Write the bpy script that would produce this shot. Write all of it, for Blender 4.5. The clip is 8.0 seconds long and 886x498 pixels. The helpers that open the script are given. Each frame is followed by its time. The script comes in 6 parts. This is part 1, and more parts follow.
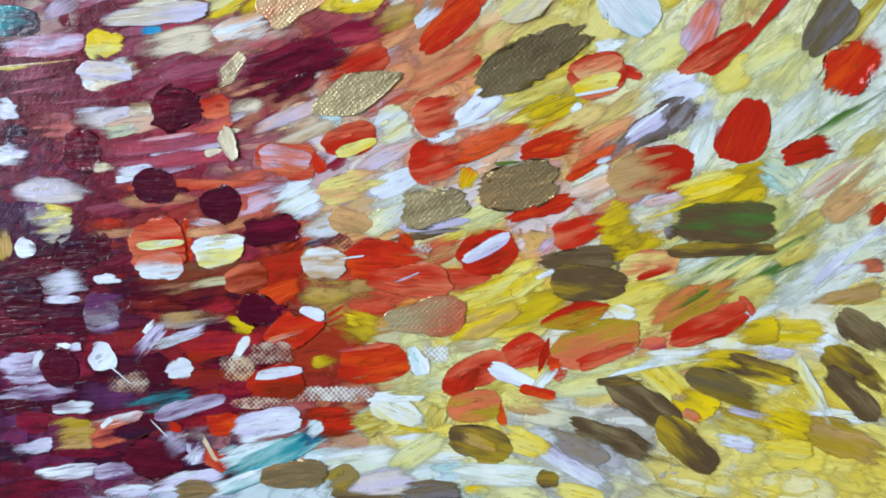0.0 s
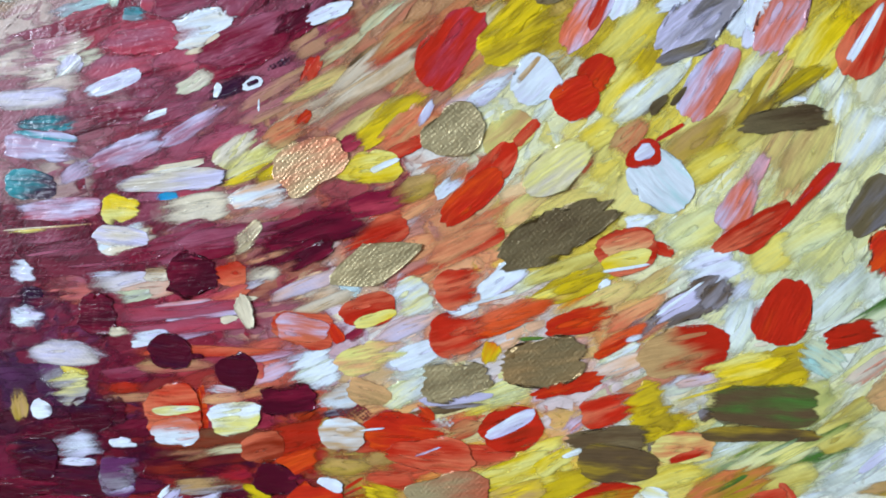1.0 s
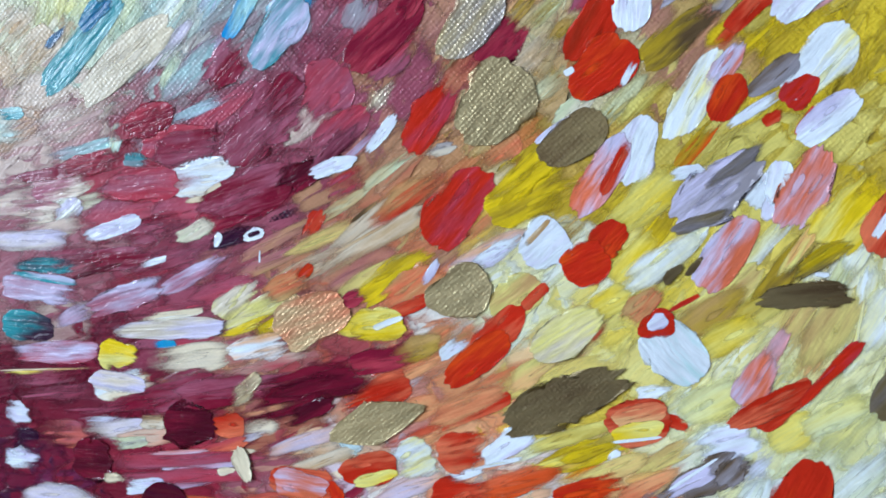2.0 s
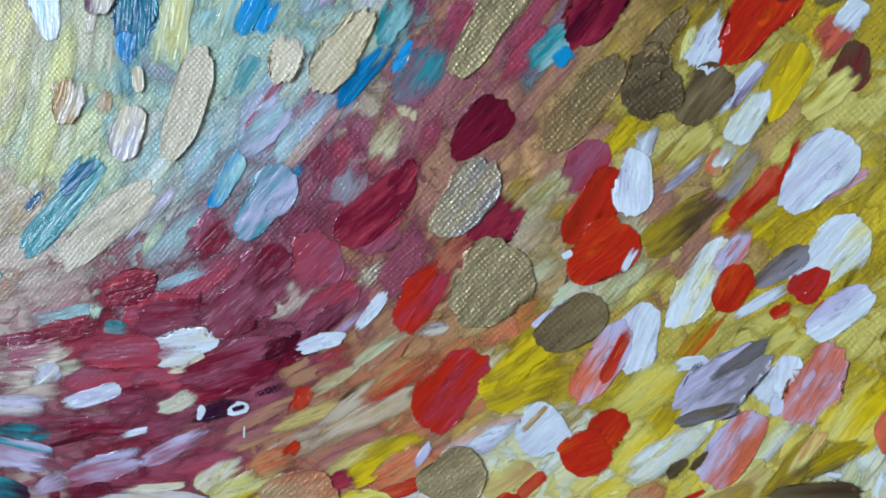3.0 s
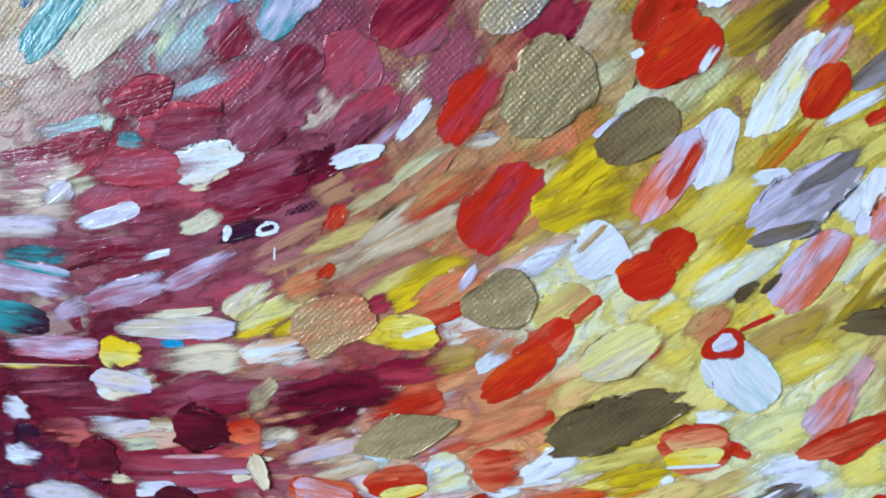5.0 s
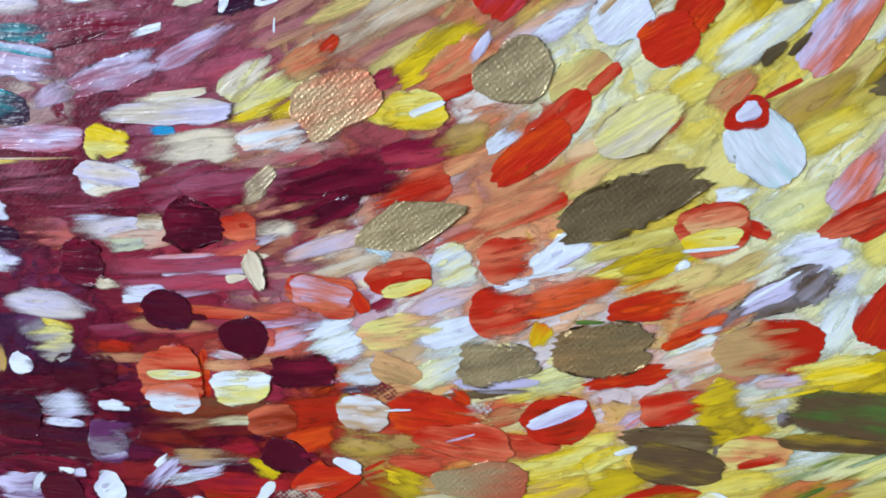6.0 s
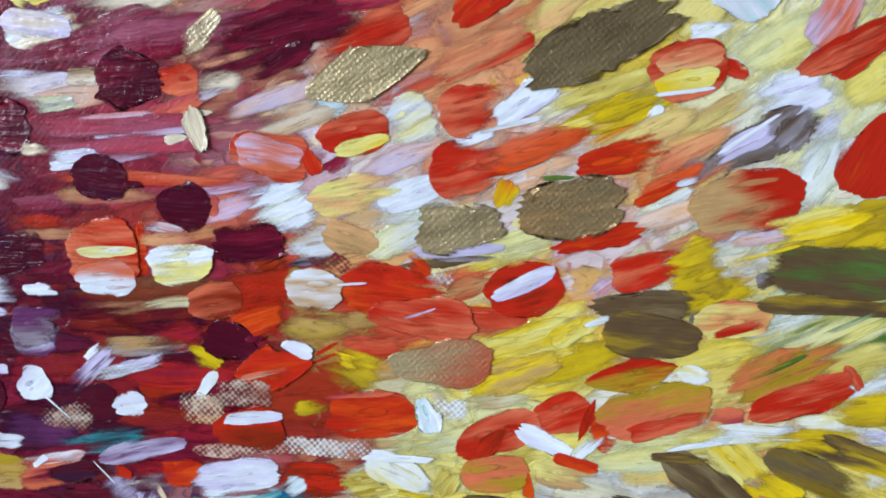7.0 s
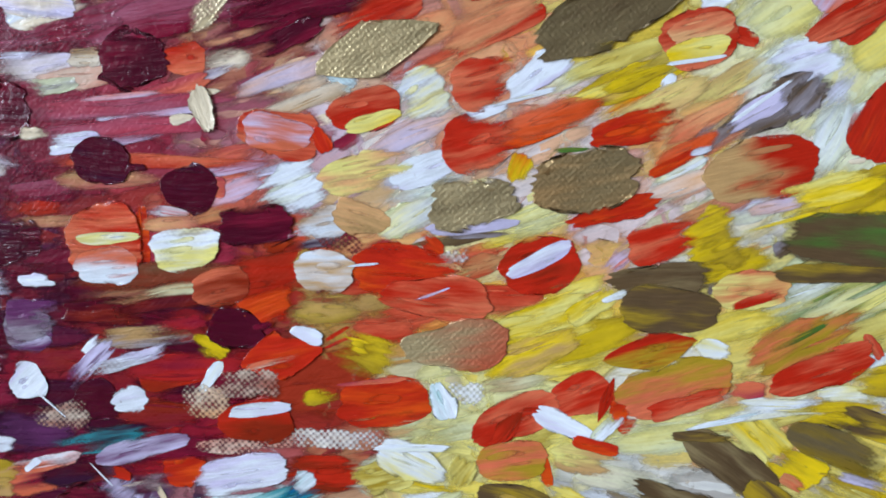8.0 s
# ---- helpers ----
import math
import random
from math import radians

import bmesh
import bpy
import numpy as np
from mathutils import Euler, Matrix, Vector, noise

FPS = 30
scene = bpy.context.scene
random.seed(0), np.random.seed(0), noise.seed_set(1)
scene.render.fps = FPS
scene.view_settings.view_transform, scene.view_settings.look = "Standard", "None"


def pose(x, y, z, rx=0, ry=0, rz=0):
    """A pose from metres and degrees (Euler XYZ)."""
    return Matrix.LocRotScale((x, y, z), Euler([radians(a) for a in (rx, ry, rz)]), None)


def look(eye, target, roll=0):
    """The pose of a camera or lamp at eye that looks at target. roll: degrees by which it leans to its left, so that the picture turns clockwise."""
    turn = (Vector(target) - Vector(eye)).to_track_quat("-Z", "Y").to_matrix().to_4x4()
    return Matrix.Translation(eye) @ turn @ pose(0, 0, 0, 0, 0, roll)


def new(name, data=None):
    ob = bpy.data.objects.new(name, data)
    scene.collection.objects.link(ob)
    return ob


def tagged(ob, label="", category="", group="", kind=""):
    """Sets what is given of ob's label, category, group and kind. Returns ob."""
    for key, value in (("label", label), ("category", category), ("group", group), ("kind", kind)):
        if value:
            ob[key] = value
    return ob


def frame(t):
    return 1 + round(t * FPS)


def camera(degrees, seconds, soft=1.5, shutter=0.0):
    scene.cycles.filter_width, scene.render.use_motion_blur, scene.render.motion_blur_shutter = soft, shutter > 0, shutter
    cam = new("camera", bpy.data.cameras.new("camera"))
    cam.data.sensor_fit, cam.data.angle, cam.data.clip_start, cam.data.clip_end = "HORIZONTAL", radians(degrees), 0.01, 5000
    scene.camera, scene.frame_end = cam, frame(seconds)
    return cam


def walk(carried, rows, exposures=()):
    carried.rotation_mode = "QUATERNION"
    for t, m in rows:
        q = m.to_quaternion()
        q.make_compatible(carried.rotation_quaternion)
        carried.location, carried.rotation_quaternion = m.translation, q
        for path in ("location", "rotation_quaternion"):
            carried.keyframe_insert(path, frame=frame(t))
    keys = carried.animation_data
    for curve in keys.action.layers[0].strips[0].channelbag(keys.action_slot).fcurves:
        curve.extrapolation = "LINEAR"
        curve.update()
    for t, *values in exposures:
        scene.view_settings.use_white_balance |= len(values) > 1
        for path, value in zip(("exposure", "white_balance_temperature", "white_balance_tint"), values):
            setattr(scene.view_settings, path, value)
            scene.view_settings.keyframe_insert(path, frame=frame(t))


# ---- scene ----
cam = camera(58.0, 8.0, soft=1.7)
METRES, EYE, TILT, LEAN, TURN = 0.2, 1.4, -7.586, 0.0, 6.447
STANDOFF = 0.152  # from the first eye to the canvas, whose face is the plane y = 0
ROWS = [
    (0.0, 0.0, 0.0, 0.0, 0.0, 0.0, -0.0),
    (0.5, 0.0096, 0.0102, 0.0785, 0.74, 0.29, 0.0),
    (1.0, 0.0105, 0.0287, 0.1523, 2.4, 0.75, -0.04),
    (2.5, 0.0254, 0.0639, 0.3463, 3.88, 2.13, -1.09),
    (3.0, 0.0245, 0.076, 0.4177, 3.89, 2.98, -1.12),
    (3.5, 0.0239, 0.0715, 0.4799, 5.34, 4.15, -1.61),
    (4.0, 0.0183, 0.0836, 0.4774, 5.16, 1.79, -2.18),
    (4.5, 0.0049, 0.1026, 0.4314, 4.43, -2.51, -1.89),
    (5.0, -0.0108, 0.1343, 0.368, 4.29, -6.03, -1.6),
    (6.5, -0.0352, 0.1524, 0.1414, 1.22, -7.89, -3.08),
    (7.0, -0.0243, 0.1757, 0.0816, -0.14, -5.58, -3.02),
    (7.5, -0.029, 0.1822, 0.0421, -1.47, -2.67, -2.61),
    (8.0, -0.0535, 0.1832, 0.0248, -2.31, -1.81, -2.08),
]
walk(
    cam,
    [(t, pose(0, -STANDOFF, EYE, TILT, LEAN, TURN) @ pose(METRES * x, METRES * y, METRES * z, 90 + pitch, roll, yaw)) for t, x, y, z, yaw, pitch, roll in ROWS],
    exposures=[
        (0.0, -0.13, 6450, 11), (1.0, -0.13, 6300, 11), (2.5, -0.27, 6030, 10), (3.5, -0.62, 6080, 9),
        (4.5, -0.4, 6080, 10), (5.0, -0.14, 6050, 11), (6.5, -0.14, 6420, 16), (8.0, -0.26, 6480, 16),
    ],
)

# ---- light ----
scene.cycles.transparent_max_bounces = 80
world = bpy.data.worlds.new("sky")
scene.world = world
world.use_nodes = True
sky = world.node_tree.nodes.new("ShaderNodeTexSky")
sky.sky_type, sky.sun_disc, sky.sun_elevation, sky.sun_rotation = "NISHITA", False, radians(40), radians(120)
world.node_tree.links.new(sky.outputs[0], world.node_tree.nodes["Background"].inputs[0])
world.node_tree.nodes["Background"].inputs[1].default_value = 0.1

window_light = bpy.data.lights.new("window_daylight", "AREA")
window_light.shape, window_light.size, window_light.size_y = "RECTANGLE", 1.5, 1.3
window_light.energy, window_light.color = 128.0, (0.84, 0.96, 1.12)
lamp = new("window_daylight", window_light)
lamp.matrix_world = look((-2.28, -1.55, 1.9), (0.0, -0.3, 1.35))

# ---- materials ----
def linear(code):
    """A colour from its six-digit code, in linear light."""
    rgb = [int(code[i:i + 2], 16) / 255 for i in (0, 2, 4)]
    return [c / 12.92 if c <= 0.04045 else ((c + 0.055) / 1.055) ** 2.4 for c in rgb]


PALETTE = {
    "white": "e2eff8", "cream": "e2d8ba", "beige": "d8d0bc", "lemon": "e4df84", "yellow": "e4c818", "olive": "ac9326",
    "tan": "bd9a66", "peach": "e0ad78", "coral": "d8704e", "orange": "dc5016", "red": "be2915", "rust": "8a2812",
    "rose": "ac3a4c", "wine": "7c1531", "burg": "4c0820", "mauve": "9e566c", "violet": "64305f", "purple": "30102e",
    "lilac": "cac8e6", "grey": "96939c", "sage": "d2dcb6", "green": "4a7230", "aqua": "9ccdcd", "teal": "2b939e",
    "blue": "1d9ce2", "dkblue": "006593", "brown": "5e4c34", "gold": "cfbf90", "bronze": "8a7c58",
}
# one gold paint in two colours: lit, and mirroring a dark room
METALLIC = ("gold", "bronze")


class Nodes:
    """A short hand for node trees: each call adds a node and gives its first output."""

    def __init__(self, name):
        self.material = bpy.data.materials.new(name)
        self.material.use_nodes = True
        self.tree = self.material.node_tree
        self.shader = self.tree.nodes["Principled BSDF"]

    def put(self, socket, value):
        if isinstance(value, bpy.types.NodeSocket):
            self.tree.links.new(value, socket)
        else:
            socket.default_value = value

    def math(self, operation, a, b=0.0, c=0.0):
        n = self.tree.nodes.new("ShaderNodeMath")
        n.operation = operation
        for socket, value in zip(n.inputs, (a, b, c)):
            self.put(socket, value)
        return n.outputs[0]

    def noise(self, vector, scale, detail=3.0, rough=0.55):
        n = self.tree.nodes.new("ShaderNodeTexNoise")
        self.put(n.inputs["Vector"], vector)
        n.inputs["Scale"].default_value, n.inputs["Detail"].default_value, n.inputs["Roughness"].default_value = scale, detail, rough
        return n.outputs[0]

    def times(self, vector, by):
        n = self.tree.nodes.new("ShaderNodeVectorMath")
        n.operation = "MULTIPLY"
        self.put(n.inputs[0], vector)
        n.inputs[1].default_value = by
        return n.outputs[0]

    def bent(self, vector):
        """The vector, drawn sideways by up to a millimetre, so that no streak is straight."""
        n = self.tree.nodes.new("ShaderNodeTexNoise")
        self.put(n.inputs["Vector"], self.times(vector, (0.16, 0.22, 1.0)))
        n.inputs["Scale"].default_value, n.inputs["Detail"].default_value = 1.0, 2.0
        add = self.tree.nodes.new("ShaderNodeVectorMath")
        add.operation = "MULTIPLY_ADD"
        self.put(add.inputs[0], n.outputs["Color"])
        add.inputs[1].default_value = (0.0, 1.3, 0.0)
        self.put(add.inputs[2], vector)
        return add.outputs[0]

    def mix(self, factor, a, b, blend="MIX"):
        n = self.tree.nodes.new("ShaderNodeMix")
        n.data_type, n.blend_type = "RGBA", blend
        self.put(n.inputs[0], factor)
        self.put(n.inputs[6], a)
        self.put(n.inputs[7], b)
        return n.outputs[2]

    def span(self, value, low, high, to_low=0.0, to_high=1.0):
        n = self.tree.nodes.new("ShaderNodeMapRange")
        n.interpolation_type = "SMOOTHSTEP"
        for socket, v in zip(n.inputs, (value, low, high, to_low, to_high)):
            self.put(socket, v)
        return n.outputs[0]

    def attribute(self, name):
        n = self.tree.nodes.new("ShaderNodeAttribute")
        n.attribute_name = name
        return n

    def bump(self, height, distance, strength=1.0):
        n = self.tree.nodes.new("ShaderNodeBump")
        n.inputs["Strength"].default_value, n.inputs["Distance"].default_value = strength, distance
        self.put(n.inputs["Height"], height)
        self.tree.links.new(n.outputs[0], self.shader.inputs["Normal"])

    def place(self):
        return self.tree.nodes.new("ShaderNodeNewGeometry").outputs["Position"]

    def weave(self, where):
        """Plain weave of the canvas, 0 to 1, about twelve threads to the centimetre."""
        wander = self.tree.nodes.new("ShaderNodeTexNoise")
        self.put(wander.inputs["Vector"], where)
        wander.inputs["Scale"].default_value, wander.inputs["Detail"].default_value = 260.0, 2.0
        moved = self.tree.nodes.new("ShaderNodeVectorMath")
        moved.operation = "MULTIPLY_ADD"
        self.put(moved.inputs[0], wander.outputs["Color"])
        moved.inputs[1].default_value = (0.0011, 0.0, 0.0011)
        self.put(moved.inputs[2], where)
        n = self.tree.nodes.new("ShaderNodeSeparateXYZ")
        self.put(n.inputs[0], moved.outputs[0])
        u = self.math("SINE", self.math("MULTIPLY", n.outputs[0], 2 * math.pi / 0.00104))
        v = self.math("SINE", self.math("MULTIPLY", n.outputs[2], 2 * math.pi / 0.00104))
        return self.math("MULTIPLY_ADD", self.math("MULTIPLY", u, v), 0.5, 0.5)


def paint_material(name, metal):
    """Brushed acrylic: two half-mixed colours drawn out in streaks along the stroke."""
    k = Nodes(name)
    flow, first, second = k.attribute("flow"), k.attribute("first"), k.attribute("second")
    drawn = k.bent(flow.outputs["Vector"])
    broad = k.noise(k.times(drawn, (0.085, 0.42, 1.0)), 1.0, 2.0, 0.5)
    fine = k.noise(k.times(drawn, (0.25, 2.4, 1.7)), 1.0, 2.0, 0.5)
    both = k.math("ADD", k.math("MULTIPLY", broad, 0.8), k.math("MULTIPLY", fine, 0.2))
    edge = k.math("MULTIPLY_ADD", second.outputs["Alpha"], -0.42, 0.69)
    merge = k.span(first.outputs["Alpha"], 0.3, 1.0, 0.17, 0.34)  # thin paint is blended further
    share = k.span(both, k.math("SUBTRACT", edge, merge), k.math("ADD", edge, merge))
    colour = k.mix(share, first.outputs["Color"], second.outputs["Color"])
    where = k.place()
    cloud = k.noise(k.times(where, (1.0, 1.0, 1.0)), 160.0, 3.0)
    colour = k.mix(1.0, colour, k.mix(cloud, (0.76, 0.76, 0.76, 1), (1.2, 1.2, 1.2, 1)), "MULTIPLY")
    colour = k.mix(1.0, colour, k.mix(k.span(fine, 0.3, 0.7), (0.94, 0.94, 0.94, 1), (1.05, 1.05, 1.05, 1)), "MULTIPLY")
    k.put(k.shader.inputs["Base Color"], colour)
    cover = k.attribute("cover").outputs["Fac"]
    bristle = k.noise(k.times(drawn, (0.1, 0.8, 2.3)), 1.0, 3.0, 0.5)
    thin = k.span(first.outputs["Alpha"], 0.3, 1.0)
    low, high = k.math("MULTIPLY_ADD", thin, 0.2, 0.05), k.math("MULTIPLY_ADD", thin, -0.2, 0.95)
    need = k.span(k.math("MULTIPLY_ADD", k.weave(where), 0.05, bristle), 0.28, 0.75, low, high)
    caught = k.math("MULTIPLY_ADD", k.weave(where), 0.5, k.math("MULTIPLY_ADD", k.noise(where, 420.0, 3.0), 1.6, -0.65))
    on_threads = k.math("GREATER_THAN", first.outputs["Alpha"], 1.5)
    need = k.math("ADD", k.math("MULTIPLY", need, k.math("SUBTRACT", 1.0, on_threads)), k.math("MULTIPLY", caught, on_threads))
    k.put(k.shader.inputs["Alpha"], k.span(cover, k.math("SUBTRACT", need, 0.48), k.math("ADD", need, 0.4)))
    grain = k.noise(where, 2600.0, 2.0)
    patchy = k.span(k.noise(where, 900.0, 2.0), 0.3, 0.7, 0.25, 1.2)
    weave = k.math("MULTIPLY", k.weave(where), patchy)
    bare = k.math("MINIMUM", k.math("MAXIMUM", k.math("SUBTRACT", first.outputs["Alpha"], 1.0), 0.0), 0.45)  # scraped so thin that the threads stand out
    rubbed = k.math("MULTIPLY", weave, k.math("MULTIPLY_ADD", bare, 0.0 if metal else 0.11, k.math("MULTIPLY", first.outputs["Alpha"], 0.05 if metal else 0.022)))
    height = k.math("ADD", rubbed, k.math("ADD", k.math("MULTIPLY", fine, k.math("MULTIPLY_ADD", thin, -0.055, 0.085)), k.math("MULTIPLY", grain, 0.07 if metal else 0.025)))
    height = k.math("ADD", height, k.math("MULTIPLY", cloud, 0.12))
    height = k.math("ADD", height, k.math("MULTIPLY", k.noise(where, 620.0, 2.0), 0.1))
    height = k.math("ADD", height, k.math("MULTIPLY", bristle, k.math("MULTIPLY_ADD", thin, -0.1, 0.16)))  # the furrows of the brush
    k.bump(height, 0.001)
    matt = k.math("MULTIPLY", k.math("MINIMUM", first.outputs["Alpha"], 1.0), 0.1 if metal else 0.15)  # thin paint is matt
    k.put(k.shader.inputs["Roughness"], k.math("ADD", matt, k.span(fine, 0.2, 0.8, 0.24 if metal else 0.1, 0.36 if metal else 0.22)))
    if metal:
        k.shader.inputs["Metallic"].default_value = 0.5
    else:
        k.put(k.shader.inputs["Specular IOR Level"], k.math("MULTIPLY_ADD", thin, -0.2, 0.4))
    return k.material


def plain_material(name, code, scale, spread, rough, bumped):
    k = Nodes(name)
    where = k.place()
    n = k.noise(where, scale, 5.0)
    r, g, b = linear(code)
    k.put(k.shader.inputs["Base Color"], k.mix(n, (r * (1 - spread), g * (1 - spread), b * (1 - spread), 1), (r * (1 + spread), g * (1 + spread), b * (1 + spread), 1)))
    k.shader.inputs["Roughness"].default_value = rough
    k.bump(k.noise(where, scale * 25, 3.0), bumped)
    return k.material


def canvas_material():
    k = Nodes("primed_canvas")
    where = k.place()
    weave = k.weave(where)
    k.put(k.shader.inputs["Base Color"], k.mix(k.noise(where, 60.0, 4.0), (0.5, 0.42, 0.3, 1), (0.72, 0.66, 0.52, 1)))
    k.shader.inputs["Roughness"].default_value = 0.8
    k.bump(k.math("MULTIPLY", weave, 0.12), 0.001)
    return k.material


ACRYLIC = paint_material("acrylic_paint", False)
METAL_PAINT = paint_material("metallic_paint", True)
CANVAS = canvas_material()
PLASTER = plain_material("pale_plaster", "c9c8c4", 3.0, 0.06, 0.85, 0.0006)
# added dark tone, so that glossy paint mirrors little light from behind the eye
REFLECTED_DARK = plain_material("reflected_dark", "4a4848", 3.0, 0.1, 0.8, 0.0006)
BOARDS = plain_material("floor_wood", "8a6a48", 6.0, 0.25, 0.5, 0.0004)

# ---- the room that closes the place ----
def solid(name, low, high, material, label, category):
    bm = bmesh.new()
    bmesh.ops.create_cube(bm, size=1.0)
    for v in bm.verts:
        v.co = [a + (c + 0.5) * (b - a) for a, b, c in zip(low, high, v.co)]
    mesh = bpy.data.meshes.new(name)
    bm.to_mesh(mesh)
    bm.free()
    mesh.materials.append(material)
    return tagged(new(name, mesh), label, category, kind="structure")


def wall_with_opening(name, x0, x1, y0, y1, height, opening, material):
    """A wall along y with one rectangular opening (y, y, z, z) through it."""
    a, b, c, d = opening
    bm = bmesh.new()
    for low, high in (((x0, y0, 0), (x1, a, height)), ((x0, b, 0), (x1, y1, height)), ((x0, a, 0), (x1, b, c)), ((x0, a, d), (x1, b, height))):
        made = bmesh.ops.create_cube(bm, size=1.0)["verts"]
        for v in made:
            v.co = [p + (t + 0.5) * (q - p) for p, q, t in zip(low, high, v.co)]
    mesh = bpy.data.meshes.new(name)
    bm.to_mesh(mesh)
    bm.free()
    mesh.materials.append(material)
    return tagged(new(name, mesh), "pale grey plastered side wall with a window opening", "wall", kind="structure")


solid("floor", (-2.3, -3.2, -0.1), (2.3, 0.14, 0.0), BOARDS, "brown wooden floor of the room", "floor")
solid("ceiling", (-2.3, -3.2, 2.6), (2.3, 0.14, 2.7), PLASTER, "plain pale grey plaster ceiling over the room", "ceiling")
solid("wall_north", (-2.3, 0.022, 0.0), (2.3, 0.14, 2.6), PLASTER, "pale grey plastered wall behind the painting", "wall")
# unseen wall, made dark to dim what the paint reflects
solid("wall_south", (-2.3, -3.2, 0.0), (2.3, -3.1, 2.6), REFLECTED_DARK, "unseen wall facing the painting, dark to keep reflections dim", "wall")
solid("wall_east", (2.2, -3.1, 0.0), (2.3, 0.022, 2.6), PLASTER, "plain pale grey plastered side wall", "wall")
wall_with_opening("wall_west", -2.3, -2.2, -3.1, 0.022, 2.6, (-2.35, -0.75, 1.2, 2.5), PLASTER)

# ---- the painting ----
LEFT, RIGHT, BOTTOM, TOP = -0.165, 0.125, EYE - 0.13, EYE + 0.185
painting = new("painting")
painting.location = (-0.02, 0.02, BOTTOM)
tagged(painting, "abstract swirl of thick brush dabs on stretched canvas", "painting")
BASE = Vector(painting.location)


def canvas_mesh():
    """Canvas wrapped round its stretcher, with soft edges."""
    bm = bmesh.new()
    bmesh.ops.create_cube(bm, size=1.0)
    for v in bm.verts:
        v.co = Vector((LEFT if v.co.x < 0 else RIGHT, 0.0 if v.co.y < 0 else 0.02, BOTTOM if v.co.z < 0 else TOP)) - BASE
    bmesh.ops.bevel(bm, geom=bm.edges[:], offset=0.002, segments=3, affect="EDGES")
    mesh = bpy.data.meshes.new("canvas")
    bm.to_mesh(mesh)
    bm.free()
    mesh.materials.append(CANVAS)
    return mesh


canvas = new("canvas", canvas_mesh())
canvas.parent = painting
tagged(canvas, "primed cotton canvas wrapped round a stretcher")

rng = np.random.default_rng(7)


def smooth_rows(n, size):
    """Random values along n rows that change softly over about `size` rows, -1 to 1."""
    at = np.arange(n) / size
    knots = rng.uniform(-1, 1, int(n // size + 3))
    low = at.astype(int)
    part = 0.5 - 0.5 * np.cos(np.pi * (at - low))
    return knots[low] * (1 - part) + knots[low + 1] * part


DRYNESS = {"d": (0.08, 0.05, 0.4), "k": (0.28, 0.07, 0.55), "s": (0.5, 0.2, 0.6), "t": (0.9, 0.6, 0.8)}  # share of the length at either end, and the sides


def stroke_arrays(length, width, first, second, share, shape, rows=13, steps=17, soft=False):
    """One dab of paint in millimetres: x along it, z across it, y out of the canvas (minus is towards the eye).
    Every row is the track of a few bristles; the rows end unevenly where the dab is ragged."""
    power = 3.6 if "s" in shape else 1.35 if "l" in shape else 2.1 if "d" in shape else 2.5
    ragged = 0.13 if "r" in shape else 0.05
    relief = (0.009 if "k" in shape else 0.005) * min(1.0, width / 5.0 + 0.25)
    q = np.linspace(-1, 1, rows) * 0.985
    half = (1 - np.abs(q) ** power) ** (1 / power)
    half = np.maximum(half, 0.1)
    jag = max(1, rows // 9)
    ends = [half * (1 + 0.06 * smooth_rows(rows, max(2, rows // 3)) + 0.035 * smooth_rows(rows, max(2, rows // 7)) + ragged * (0.6 * smooth_rows(rows, 1) + smooth_rows(rows, jag + 1))) for _ in (0, 1)]
    s = np.linspace(0, 1, steps)
    s = 0.5 - 0.5 * np.cos(np.pi * (0.12 + 0.76 * s))
    s = (s - s[0]) / (s[-1] - s[0])
    x = (-ends[0][:, None] * (1 - s) + ends[1][:, None] * s) * length / 2
    loose = 0.05 if "d" in shape else 0.08 if "x" in shape else 0.15
    taper = rng.uniform(-0.2, 0.2) * (2 * s - 1)
    sides = [1 + taper + loose * smooth_rows(steps, max(3, steps // 4)) + (0.08 if "r" in shape else 0.022) * smooth_rows(steps, 1) for _ in (0, 1)]
    z = q[:, None] * np.where(q[:, None] > 0, sides[0][None, :], sides[1][None, :]) * width / 2
    skew, bend = rng.uniform(-0.06, 0.06), rng.uniform(-0.08, 0.08)
    z = z + bend * width * ((2 * x / length) ** 2 - 0.4) + skew * x * 0.4
    # bristle ridges, a raised rim, and the heap of paint where the brush was lifted
    ridge = smooth_rows(rows, max(1, rows // 12))[:, None] * (0.6 + 0.5 * smooth_rows(steps, max(3, steps // 4))[None, :])
    rim = np.maximum(np.abs(q)[:, None] ** 8, np.maximum((1 - s) ** 9, s ** 9)[None, :])
    heap = (s ** 3)[None, :] * rng.uniform(0.1, 0.5) * (1 - np.abs(q)[:, None] ** 2)
    y = -(0.004 + relief * (0.75 * ridge + 1.9 * rim + heap + 0.12 * rng.uniform(-1, 1, (rows, steps))))
    # how well the paint covers: the brush runs dry towards one end or both, and breaks up into streaks
    dry = DRYNESS["d" if "d" in shape or "l" in shape else "k" if "k" in shape else "t" if "t" in shape else "s"]
    start, stop = (dry[0] * rng.uniform(0.5, 1.3), dry[1] * rng.uniform(0.0, 1.3))
    if rng.random() < 0.5:
        start, stop = stop, start
    if "x" in shape or "f" in shape or "b" in shape:  # ends as they were seen: crisp, or feathered at the near or far end
        start, stop = (0.5 if "b" in shape else 0.03), (0.5 if "f" in shape else 0.03)
    cover = np.minimum(np.clip(s / max(start, 1e-3), 0, 1), np.clip((1 - s) / max(stop, 1e-3), 0, 1))[None, :] * (1.25 - dry[2] * np.abs(q)[:, None] ** 3)
    cover = cover * (1 - 0.55 * np.clip((np.abs(q)[:, None] - 0.8) / 0.2, 0, 1) ** 1.5)
